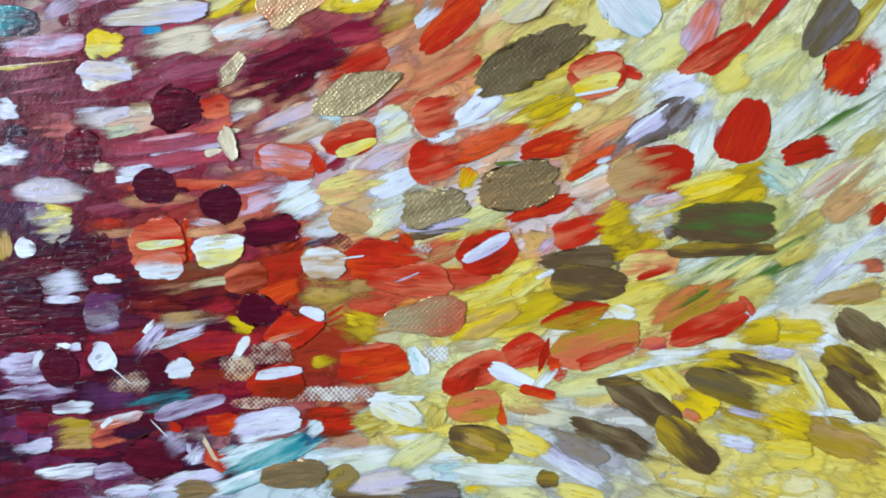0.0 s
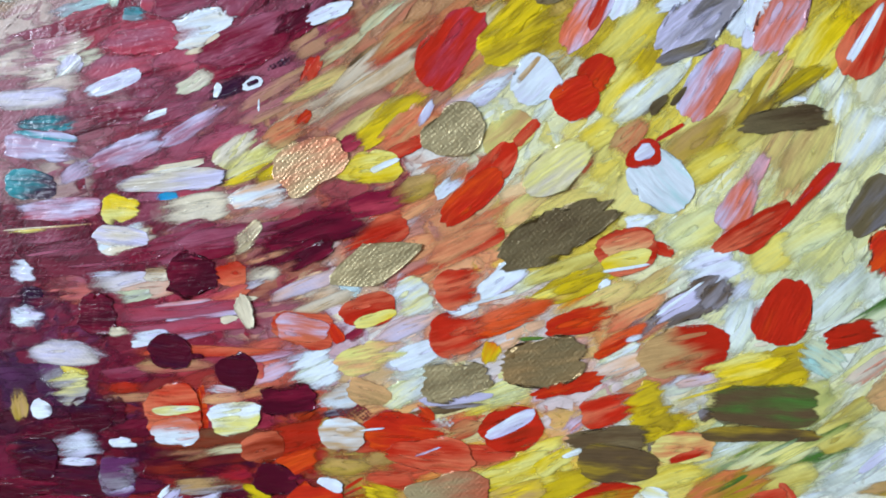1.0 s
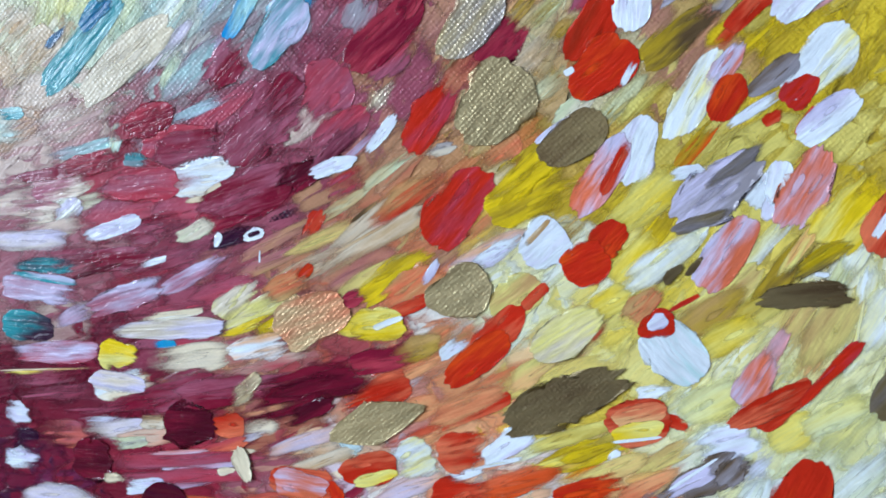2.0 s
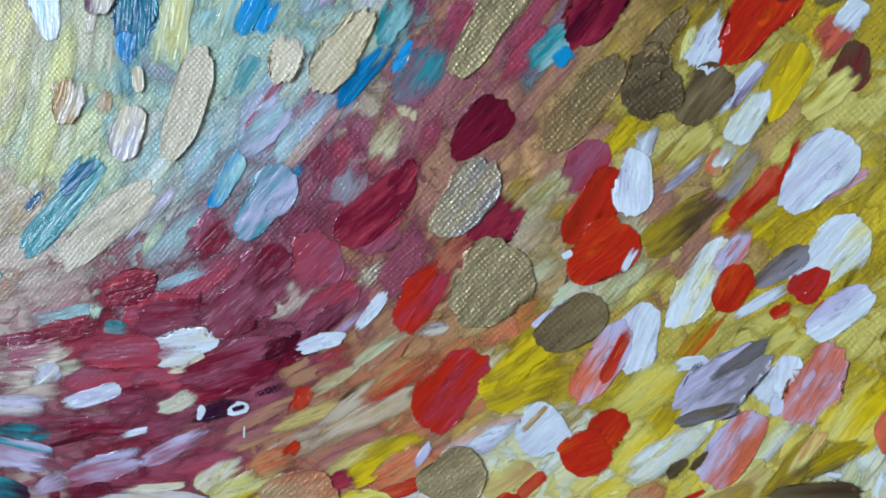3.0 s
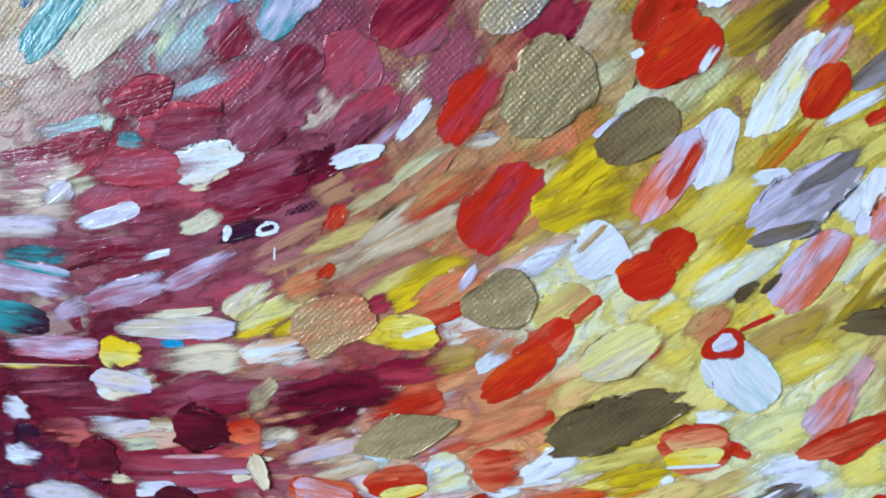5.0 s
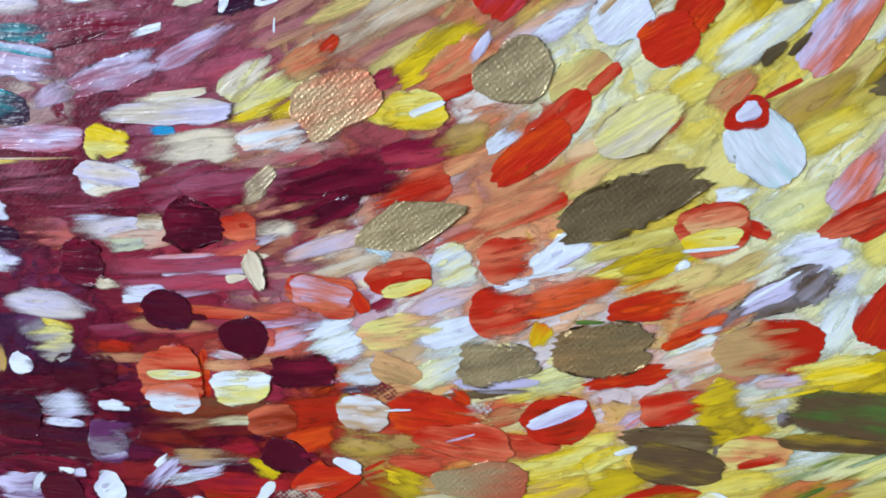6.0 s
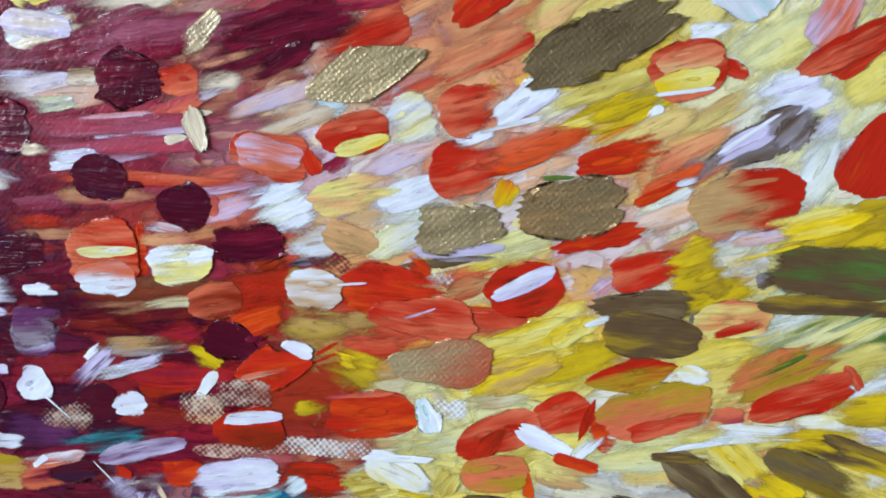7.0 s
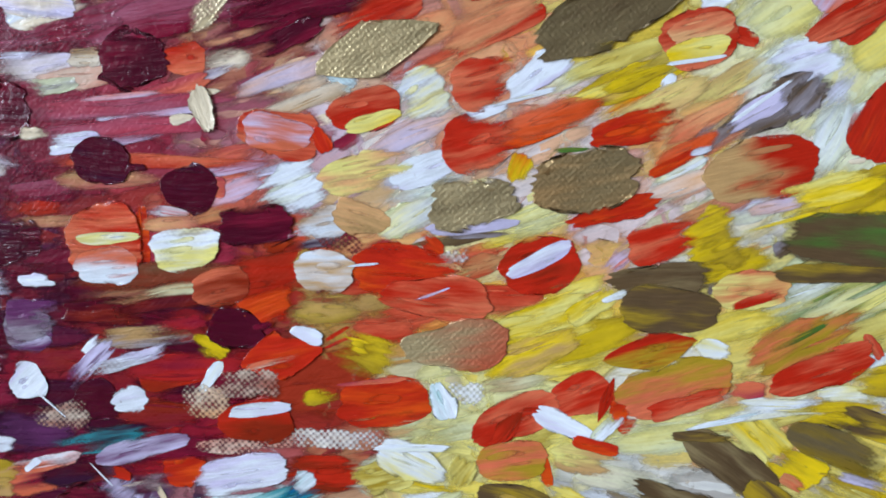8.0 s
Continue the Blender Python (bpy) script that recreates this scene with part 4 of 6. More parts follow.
dab(34.0, -23.5, 8.5, 2.0, 36, "green", "sage", 45, "s")
dab(4.9, -42.6, 3.4, 8.0, 25, "red", "orange", 20, "s")
dab(17.4, -42.6, 16.5, 3.5, 15, "lemon", "white", 40, "ot")
dab(-27.4, -48.6, 11.5, 4.6, 15, "lemon", "sage", 40, "ot")
dab(-5.9, -53.0, 2.1, 4.6, 15, "orange", "red", 20, "s")
dab(-62.5, -56.9, 7.5, 5.6, 15, "red", "orange", 35, "ok")
dab(-96.1, -13.3, 7.2, 1.6, -9, "yellow", "lemon", 30, "s")
dab(-104.2, 1.4, 6.1, 4.5, -0, "purple", "wine", 30, "s")
dab(-96.2, 3.1, 12.1, 5.6, 4, "coral", "mauve", 45, "ot")
dab(-95.8, -8.8, 15.6, 3.5, -9, "beige", "lilac", 40, "ot")
dab(-100.8, -9.9, 16.1, 3.4, 10, "wine", "purple", 40, "st")
dab(-95.9, -28.5, 12.5, 5.8, 9, "lilac", "white", 45, "ot")
dab(-96.1, -32.0, 8.7, 1.9, 3, "lilac", "white", 40, "s")
dab(-101.0, -13.4, 7.5, 5.7, 19, "violet", "grey", 45, "s")
dab(-94.3, -42.1, 3.8, 1.7, 11, "lilac", "white", 35, "s")
dab(-69.6, -63.6, 6.4, 7.1, 59, "lilac", "white", 35, "s")
dab(-71.1, -69.9, 18.9, 3.6, 15, "lilac", "white", 35, "s")
dab(-33.9, -71.0, 12.8, 3.6, -2, "brown", "bronze", 40, "ok")
dab(-28.0, -67.1, 15.0, 4.8, -6, "grey", "lilac", 40, "s")
dab(-22.2, -59.1, 11.5, 3.5, 7, "white", "lemon", 40, "s")
dab(-16.5, -65.4, 6.8, 4.7, 3, "aqua", "white", 40, "o")
dab(-19.9, -59.4, 4.6, 1.9, 13, "brown", "olive", 20, "l")
dab(9.3, -68.2, 11.0, 3.5, -8, "lemon", "yellow", 40, "s")
dab(7.0, -62.5, 17.6, 3.5, -27, "white", "lilac", 40, "s")
dab(13.0, -42.9, 18.2, 4.5, 10, "lemon", "sage", 40, "ot")
dab(39.1, -37.7, 12.3, 3.3, 7, "white", "lemon", 40, "s")
dab(54.3, -37.2, 6.1, 4.2, -19, "white", "sage", 30, "o")
dab(59.1, -51.2, 15.2, 3.3, -6, "white", "lemon", 40, "s")
dab(42.8, -30.5, 10.1, 4.3, 23, "white", "sage", 40, "s")
dab(43.5, -24.7, 16.1, 3.2, 31, "green", "sage", 45, "s")
dab(35.3, -22.7, 13.2, 4.3, 27, "lemon", "green", 40, "s")
dab(57.2, -21.3, 19.7, 2.5, 44, "white", "lilac", 40, "s")
dab(60.0, -19.1, 12.6, 4.2, 22, "sage", "white", 40, "s")
dab(61.3, -22.2, 5.8, 3.1, 6, "coral", "brown", 40, "s")
dab(49.1, -18.3, 12.8, 6.3, 35, "lemon", "olive", 40, "ot")
dab(54.3, -5.9, 16.4, 3.1, 39, "beige", "coral", 40, "s")
dab(61.6, -12.9, 5.8, 3.1, 44, "red", "orange", 30, "s")
dab(53.7, 3.2, 19.0, 3.1, 34, "sage", "green", 45, "s")
dab(59.7, 0.2, 12.3, 4.1, 41, "lemon", "olive", 40, "ot")
dab(38.6, -6.9, 16.8, 6.3, 21, "yellow", "olive", 45, "ok")
dab(44.5, -5.8, 8.2, 6.0, -30, "sage", "aqua", 40, "s")
dab(56.5, 20.9, 13.8, 3.4, 53, "olive", "lemon", 45, "s")
dab(-21.6, -20.3, 5.0, 2.0, 13, "beige", "white", 30, "sw")
dab(-38.6, -18.7, 7.6, 3.1, -17, "wine", "brown", 30, "sw")
dab(38.1, 24.5, 11.9, 5.6, 63, "lemon", "peach", 40, "st")
dab(44.3, 42.1, 9.6, 3.6, 63, "white", "lemon", 30, "st")
dab(12.2, 103.6, 8.9, 3.3, 52, "bronze", "tan", 40, "srtk")
dab(-98.1, 35.6, 12.9, 2.6, 0, "teal", "purple", 40, "sr")
dab(-91.6, 23.2, 2.8, 1.5, 4, "wine", "burg", 20, "s")
dab(-99.1, 14.0, 18.1, 3.3, 7, "wine", "mauve", 40, "st")
dab(-86.4, 9.5, 21.1, 4.3, 8, "wine", "mauve", 40, "st")
dab(-35.1, -25.0, 10.3, 3.5, 9, "red", "coral", 40, "s")
dab(-97.7, -9.9, 15.9, 5.7, 0, "lilac", "beige", 45, "g")
dab(-93.2, -64.7, 17.8, 3.1, 3, "wine", "burg", 30, "g")
dab(-4.1, -65.4, 24.6, 5.9, -2, "white", "sage", 40, "g")
dab(-33.8, -63.8, 18.9, 7.1, 13, "white", "sage", 35, "g")
dab(-29.2, -68.4, 15.2, 6.0, 8, "beige", "lilac", 40, "g")
dab(-22.2, -61.5, 13.0, 6.9, 33, "lemon", "sage", 40, "g")
dab(-26.3, 12.3, 10.4, 5.5, 27, "coral", "peach", 40, "g")
dab(-77.8, 3.7, 15.1, 4.1, 7, "beige", "coral", 40, "g")
dab(-70.0, -0.1, 35.3, 4.1, 7, "rose", "mauve", 40, "g")
dab(-65.6, -1.1, 17.6, 1.2, 9, "lilac", "rose", 40, "g")
dab(-71.7, 1.1, 14.2, 1.0, 7, "lilac", "coral", 40, "g")
dab(-70.1, -3.4, 31.0, 3.3, 6, "rose", "mauve", 45, "g")
dab(-44.2, 1.2, 18.7, 3.2, 22, "beige", "tan", 45, "g")
dab(-46.8, 5.1, 16.9, 3.2, 20, "lilac", "peach", 40, "g")
dab(-28.2, -2.5, 15.8, 3.7, 25, "lilac", "peach", 40, "g")
dab(-66.7, -8.3, 35.4, 2.5, 3, "red", "coral", 40, "g")
dab(-73.8, -11.3, 18.0, 3.4, 3, "rose", "tan", 50, "g")
dab(-55.3, -11.9, 11.6, 4.2, 22, "coral", "lilac", 50, "g")
dab(-84.9, -16.3, 8.3, 2.6, 3, "red", "rust", 40, "g")
dab(-64.2, -17.6, 9.8, 3.5, 4, "peach", "rose", 40, "g")
dab(-28.6, -15.0, 10.3, 5.0, 33, "white", "lemon", 40, "g")
dab(-50.0, -24.6, 17.9, 7.8, 14, "red", "rust", 40, "g")
dab(-66.1, -25.7, 29.2, 4.4, 7, "brown", "rust", 50, "g")
dab(-66.2, -30.2, 18.5, 2.7, 12, "burg", "rust", 40, "g")
dab(-31.4, -32.1, 10.5, 5.3, 4, "red", "coral", 40, "g")
dab(-40.2, -30.1, 11.4, 4.4, 4, "tan", "olive", 45, "g")
dab(-62.7, -40.0, 20.3, 5.6, 5, "red", "wine", 40, "g")
dab(-66.5, -47.9, 16.0, 5.7, 5, "rust", "wine", 40, "g")
dab(-87.6, -52.6, 14.6, 7.8, 5, "purple", "violet", 40, "g")
dab(-81.2, -59.9, 15.8, 3.9, 10, "rust", "purple", 45, "g")
dab(-28.9, -44.4, 10.3, 3.8, 13, "yellow", "tan", 45, "g")
dab(-17.6, 13.5, 15.8, 5.4, 24, "coral", "peach", 40, "g")
dab(-2.7, 4.0, 15.6, 2.0, 23, "yellow", "lemon", 40, "g")
dab(0.1, 8.8, 17.7, 3.1, 23, "lemon", "olive", 40, "g")
dab(3.4, 6.6, 11.5, 2.4, 23, "yellow", "olive", 40, "g")
dab(20.8, 15.8, 13.0, 6.2, 33, "lemon", "white", 40, "g")
dab(36.2, 11.9, 9.2, 7.0, 34, "lemon", "yellow", 30, "g")
dab(31.1, -0.5, 11.2, 6.3, 67, "white", "sage", 40, "g")
dab(6.8, 3.3, 15.3, 4.0, 28, "peach", "lemon", 45, "g")
dab(13.3, 1.3, 13.7, 3.2, 32, "peach", "coral", 45, "g")
dab(-8.8, 0.5, 15.9, 4.8, 18, "orange", "coral", 40, "g")
dab(10.6, -3.2, 10.8, 3.2, 29, "orange", "coral", 40, "g")
dab(11.0, -8.0, 12.5, 3.3, 24, "peach", "white", 40, "g")
dab(17.6, -10.4, 9.3, 3.3, 30, "rose", "peach", 45, "g")
dab(23.9, -10.6, 8.5, 2.4, 14, "lilac", "peach", 40, "g")
dab(-10.3, -13.4, 14.0, 2.9, 24, "lemon", "sage", 40, "g")
dab(-3.3, -8.4, 10.4, 1.6, 14, "orange", "tan", 50, "g")
dab(-13.7, -26.0, 13.5, 5.2, 4, "red", "coral", 45, "g")
dab(19.5, -28.7, 13.6, 5.1, 20, "yellow", "lemon", 40, "g")
dab(37.1, -23.5, 16.9, 5.1, 26, "lemon", "sage", 40, "g")
dab(13.0, -46.0, 18.3, 5.4, 11, "lemon", "sage", 40, "g")
dab(-84.4, -45.6, 16.3, 5.7, 5, "burg", "purple", 35, "g")
dab(-66.7, -53.6, 30.3, 4.8, 5, "wine", "burg", 35, "g")
dab(-80.4, -39.6, 19.9, 5.6, 5, "wine", "rust", 40, "g")
dab(-84.0, -36.1, 15.1, 4.6, 4, "purple", "wine", 40, "g")
dab(-78.3, -61.6, 25.5, 3.9, 9, "purple", "wine", 40, "g")
dab(39.4, -28.4, 12.4, 6.8, 26, "olive", "lemon", 45, "g")
dab(37.0, -40.7, 16.8, 5.2, 0, "olive", "yellow", 40, "g")
dab(39.2, -10.3, 8.2, 4.9, 25, "yellow", "olive", 40, "g")
dab(25.0, -41.7, 18.7, 5.3, 14, "olive", "lemon", 45, "g")
dab(-0.8, -31.5, 17.5, 7.0, 20, "yellow", "olive", 35, "g")
dab(17.0, -20.0, 15.8, 5.0, 20, "yellow", "olive", 40, "g")
dab(-85.8, 52.0, 28.7, 6.2, 12, "rose", "wine", 45, "g")
dab(-100.1, 47.1, 22.6, 6.3, 8, "mauve", "beige", 45, "g")
dab(-101.8, 40.3, 16.8, 5.3, 4, "beige", "lilac", 45, "g")
dab(-79.1, 50.3, 17.0, 5.1, 8, "rose", "wine", 40, "g")
dab(-70.2, 46.5, 12.3, 6.2, 8, "rose", "mauve", 40, "g")
dab(-61.9, 31.9, 15.6, 5.2, 18, "mauve", "rose", 40, "g")
dab(-43.2, 41.9, 16.8, 3.4, 23, "tan", "lemon", 40, "g")
dab(-35.8, 44.7, 16.3, 3.4, 38, "beige", "tan", 40, "g")
dab(-26.7, 23.0, 10.4, 5.1, 20, "tan", "olive", 45, "g")
dab(-33.8, 35.7, 16.6, 4.1, 28, "lemon", "tan", 40, "g")
dab(-14.4, 40.4, 15.8, 4.0, 29, "peach", "lilac", 40, "g")
dab(-0.5, 27.5, 14.6, 7.9, 25, "lemon", "peach", 45, "g")
dab(11.6, 49.4, 14.6, 7.7, 40, "lemon", "yellow", 40, "g")
dab(9.9, 40.0, 12.1, 4.8, 50, "yellow", "lemon", 35, "g")
dab(6.2, 32.4, 8.6, 5.9, 30, "yellow", "lemon", 35, "g")
dab(14.6, 39.9, 14.7, 5.8, 40, "white", "lemon", 35, "g")
dab(28.8, 31.2, 14.5, 5.7, 36, "lemon", "olive", 45, "g")
dab(22.3, 31.3, 13.8, 5.8, 41, "tan", "olive", 45, "g")
dab(25.2, 27.5, 11.9, 5.8, 31, "yellow", "lemon", 40, "g")
dab(22.8, 16.8, 12.2, 7.8, 32, "lemon", "sage", 40, "g")
dab(42.1, 15.1, 11.7, 5.7, 33, "lemon", "sage", 40, "g")
dab(48.4, 31.1, 11.6, 8.2, 64, "white", "lemon", 40, "g")
dab(40.6, 29.3, 14.5, 8.3, 63, "tan", "lemon", 45, "g")
dab(44.6, 29.3, 12.0, 0.7, 83, "white", "lemon", 40, "g")
dab(-99.2, 102.8, 30.4, 13.6, 72, "beige", "lemon", 45, "g")
dab(-83.3, 112.5, 29.0, 6.6, 84, "sage", "cream", 40, "g")
dab(-101.2, 121.7, 19.8, 4.6, 77, "beige", "tan", 40, "g")
dab(-95.5, 119.6, 19.6, 3.4, 95, "grey", "beige", 45, "g")
dab(-90.2, 94.9, 30.3, 6.6, 72, "sage", "lemon", 40, "g")
dab(-73.6, 116.2, 19.0, 5.3, 87, "aqua", "teal", 40, "g")
dab(-58.1, 100.9, 14.3, 6.0, 63, "aqua", "sage", 45, "g")
dab(-32.7, 110.0, 11.7, 5.6, 59, "lilac", "sage", 45, "g")
dab(-42.1, 89.0, 23.9, 2.8, 47, "mauve", "beige", 45, "g")
dab(-46.0, 96.4, 15.2, 4.8, 49, "aqua", "beige", 45, "g")
dab(-72.7, 80.5, 21.8, 4.0, 48, "sage", "white", 40, "g")
dab(-67.4, 71.0, 15.8, 5.9, 39, "mauve", "aqua", 45, "g")
dab(-45.8, 62.5, 13.1, 5.7, 41, "mauve", "beige", 45, "g")
dab(-5.8, 108.8, 21.1, 3.5, 53, "mauve", "rose", 45, "g")
dab(-5.5, 95.9, 17.2, 3.5, 51, "mauve", "tan", 45, "g")
dab(7.2, 65.8, 11.3, 3.4, 49, "sage", "olive", 45, "g")
dab(24.0, 77.0, 10.5, 3.3, 34, "yellow", "olive", 40, "g")
dab(5.7, 88.3, 11.8, 3.4, 47, "yellow", "olive", 40, "g")
dab(-104.7, -46.7, 14.1, 7.2, 7, "violet", "lilac", 45, "s")
dab(-97.6, -35.6, 22.4, 7.2, 1, "burg", "purple", 30, "s")
dab(-106.1, -32.2, 11.3, 9.5, 1, "burg", "purple", 30, "s")
dab(-103.8, -52.1, 18.0, 3.7, 7, "lilac", "violet", 40, "s")
dab(-96.2, -41.8, 3.7, 1.4, 2, "white", "lilac", 10, "s")
dab(-102.0, -45.4, 5.1, 3.0, 57, "white", "lilac", 20, "s")
dab(-97.7, -46.7, 8.8, 9.0, 2, "burg", "purple", 10, "dkx")
dab(-89.9, -1.7, 9.0, 8.8, 0, "burg", "wine", 25, "dkr")
dab(-91.2, -21.9, 11.6, 6.7, 1, "burg", "purple", 20, "sk")
dab(-103.4, -21.5, 5.0, 4.2, 1, "white", "lilac", 10, "dkx")
dab(-108.3, -20.4, 7.0, 4.0, -84, "tan", "olive", 40, "o")
dab(-96.9, -16.6, 9.3, 6.9, 10, "grey", "lemon", 45, "o")
dab(-87.7, -35.6, 8.1, 7.1, 1, "violet", "grey", 45, "ox")
dab(-105.4, 6.5, 5.5, 4.5, 0, "white", "lilac", 20, "s")
dab(-105.1, -2.5, 7.8, 5.1, 0, "lilac", "white", 40, "s")
dab(-95.2, -55.1, 9.9, 2.9, 7, "white", "violet", 30, "sk")
dab(-104.3, -58.6, 7.9, 5.2, 2, "wine", "burg", 25, "dkx")
dab(-109.6, -61.7, 7.8, 3.8, 2, "wine", "violet", 40, "s")
dab(-94.9, -61.0, 12.6, 7.3, 12, "tan", "olive", 40, "s")
dab(-86.7, -60.7, 11.5, 4.2, 17, "coral", "wine", 45, "s")
dab(-104.7, -64.0, 9.8, 3.1, 12, "lilac", "white", 35, "s")
dab(-81.0, -58.2, 12.0, 4.8, 12, "burg", "purple", 30, "s")
dab(-97.3, -69.3, 14.3, 3.5, 10, "white", "violet", 35, "sk")
dab(-85.9, -68.7, 11.4, 4.3, 8, "violet", "lilac", 45, "s")
dab(-77.6, -65.0, 13.4, 9.1, 3, "burg", "wine", 10, "dkrx")
dab(-104.1, -73.6, 22.3, 5.7, 8, "wine", "burg", 30, "s")
dab(-73.1, -61.3, 7.7, 5.9, 40, "lilac", "violet", 40, "st")
dab(-83.7, -73.0, 11.4, 3.1, 8, "white", "lilac", 30, "s")
dab(-64.7, -64.9, 6.5, 4.4, -29, "red", "coral", 30, "s")
dab(-65.9, -62.5, 7.1, 1.1, -61, "cream", "tan", 30, "s")
dab(-56.2, -63.0, 16.0, 4.5, 17, "white", "aqua", 35, "s")
dab(-52.7, -64.3, 28.5, 5.4, 29, "teal", "aqua", 35, "s")
dab(-44.2, -58.9, 9.7, 3.5, 32, "dkblue", "teal", 40, "s")
dab(-57.6, -68.9, 21.2, 3.1, 22, "aqua", "white", 45, "s")
dab(-48.0, -67.5, 14.7, 6.0, 8, "bronze", "tan", 30, "ox")
dab(-38.3, -68.5, 8.6, 6.0, 42, "olive", "bronze", 40, "s")
dab(-68.7, -71.8, 10.6, 4.4, 8, "bronze", "tan", 35, "s")
dab(-24.5, -56.9, 11.5, 2.9, 2, "yellow", "lemon", 30, "s")
dab(-19.9, -69.5, 12.7, 4.3, 3, "bronze", "grey", 35, "s")
dab(-0.8, -58.4, 11.0, 5.8, -19, "yellow", "lemon", 35, "s")
dab(-10.0, -59.0, 13.2, 7.3, -13, "brown", "olive", 30, "okx")
dab(-9.7, -58.9, 8.2, 2.4, -19, "olive", "tan", 45, "s")
dab(-17.6, -69.8, 9.1, 3.0, -18, "brown", "grey", 30, "s")
dab(-9.7, -68.7, 6.8, 2.4, 3, "yellow", "sage", 30, "s")
dab(24.8, -44.5, 11.9, 7.6, -40, "lemon", "yellow", 35, "s")
dab(31.3, -49.2, 8.5, 6.6, -29, "yellow", "olive", 30, "s")
dab(30.9, -51.8, 4.3, 2.0, -29, "coral", "tan", 30, "s")
dab(27.8, -40.4, 16.7, 3.1, 7, "white", "lemon", 30, "s")
dab(9.1, -58.9, 13.1, 5.8, -24, "grey", "bronze", 40, "s")
dab(16.1, -56.9, 16.2, 4.8, -21, "brown", "bronze", 35, "skr")
dab(21.8, -49.5, 17.5, 6.4, -31, "brown", "bronze", 30, "okx")
dab(30.1, -57.8, 15.2, 6.6, -40, "brown", "olive", 25, "okx")
dab(3.7, -65.9, 4.2, 4.0, 3, "brown", "olive", 20, "rkx")
dab(47.1, -35.3, 15.2, 6.0, 2, "yellow", "lemon", 35, "s")
dab(45.3, -39.2, 9.7, 2.4, 2, "lilac", "white", 35, "s")
dab(44.4, -42.1, 16.1, 2.8, -19, "brown", "olive", 35, "s")
dab(37.4, -46.3, 17.3, 6.1, -21, "bronze", "olive", 40, "okf")
dab(41.8, -51.0, 9.9, 1.8, -14, "lilac", "grey", 40, "s")
dab(39.8, -53.6, 13.7, 5.1, -19, "olive", "lemon", 40, "s")
dab(48.1, -52.7, 11.5, 6.6, -19, "yellow", "olive", 40, "s")
dab(47.3, -57.5, 12.4, 4.0, -3, "yellow", "lemon", 35, "s")
dab(38.9, -56.7, 8.4, 3.1, -8, "white", "lilac", 40, "s")
dab(59.5, -55.6, 16.5, 6.5, -19, "olive", "tan", 40, "s")
dab(52.8, -45.9, 15.2, 2.2, -59, "white", "lemon", 40, "s")
dab(60.6, -34.4, 11.4, 5.7, -35, "brown", "bronze", 30, "sk")
dab(59.0, -41.2, 11.4, 4.8, -30, "brown", "olive", 35, "sk")
dab(59.4, -46.3, 13.7, 4.8, -42, "brown", "bronze", 30, "sk")
dab(57.7, -28.1, 13.8, 3.2, 12, "tan", "olive", 40, "s")
dab(57.5, -9.4, 14.4, 6.2, 38, "tan", "peach", 45, "s")
dab(57.2, -20.2, 15.7, 1.5, 44, "white", "lilac", 30, "s")
dab(40.4, -22.8, 22.2, 1.5, 33, "green", "lemon", 45, "s")
dab(49.2, -1.4, 9.2, 4.3, 11, "red", "rust", 30, "srk")
dab(51.3, 20.3, 11.6, 7.0, 52, "bronze", "grey", 30, "okx")
dab(55.6, 13.0, 10.7, 8.6, 47, "red", "orange", 25, "okr")
dab(-82.6, 13.6, 13.3, 4.7, 16, "cream", "white", 30, "s")
dab(-74.0, 12.0, 22.8, 7.1, 13, "mauve", "wine", 50, "s")
dab(-59.4, 14.1, 25.5, 5.5, 10, "wine", "mauve", 40, "s")
dab(-50.2, 12.1, 21.0, 6.7, 21, "wine", "burg", 45, "sr")
dab(-49.3, 14.5, 11.7, 3.9, 21, "burg", "wine", 30, "sr")
dab(-46.8, 10.3, 10.9, 3.2, 26, "burg", "wine", 30, "sr")
dab(-58.6, 13.8, 7.6, 4.0, 39, "gold", "cream", 40, "st")
dab(-34.5, 14.7, 15.4, 5.8, 23, "red", "coral", 25, "sb")
dab(-82.3, 2.2, 8.1, 2.5, 10, "sage", "grey", 40, "s")
dab(-76.8, 6.6, 6.2, 3.2, 7, "beige", "tan", 30, "s")
dab(-79.9, -5.6, 10.0, 2.1, 8, "white", "lilac", 30, "s")
dab(-85.3, -5.1, 5.4, 2.1, 3, "cream", "tan", 30, "s")
dab(-27.6, 2.8, 9.0, 7.2, 32, "white", "lemon", 35, "s")
dab(-62.0, 6.8, 6.5, 5.2, 7, "coral", "red", 50, "ox")
dab(-69.4, 6.5, 10.9, 8.5, 3, "burg", "wine", 10, "dkrx")
dab(-59.1, 2.2, 5.2, 1.0, 3, "cream", "gold", 30, "r")
dab(-62.6, -1.8, 4.0, 1.6, 12, "cream", "beige", 20, "rx")
dab(-59.1, -0.4, 6.9, 3.3, -71, "cream", "beige", 20, "rkx")
dab(-38.4, 5.5, 5.3, 2.4, -27, "white", "aqua", 30, "s")
dab(-37.4, -3.8, 5.9, 2.4, 32, "rose", "wine", 40, "s")
dab(-34.0, 9.3, 19.5, 8.0, 20, "gold", "bronze", 25, "ltkx")
dab(-35.4, 0.6, 10.7, 6.3, 13, "red", "coral", 25, "okx")
dab(-34.1, -0.9, 8.4, 2.3, 17, "lemon", "yellow", 30, "okx")
dab(-48.0, -3.1, 12.7, 7.3, -5, "red", "coral", 40, "ox")
dab(-41.6, -4.0, 4.1, 2.6, -58, "red", "orange", 20, "rx")
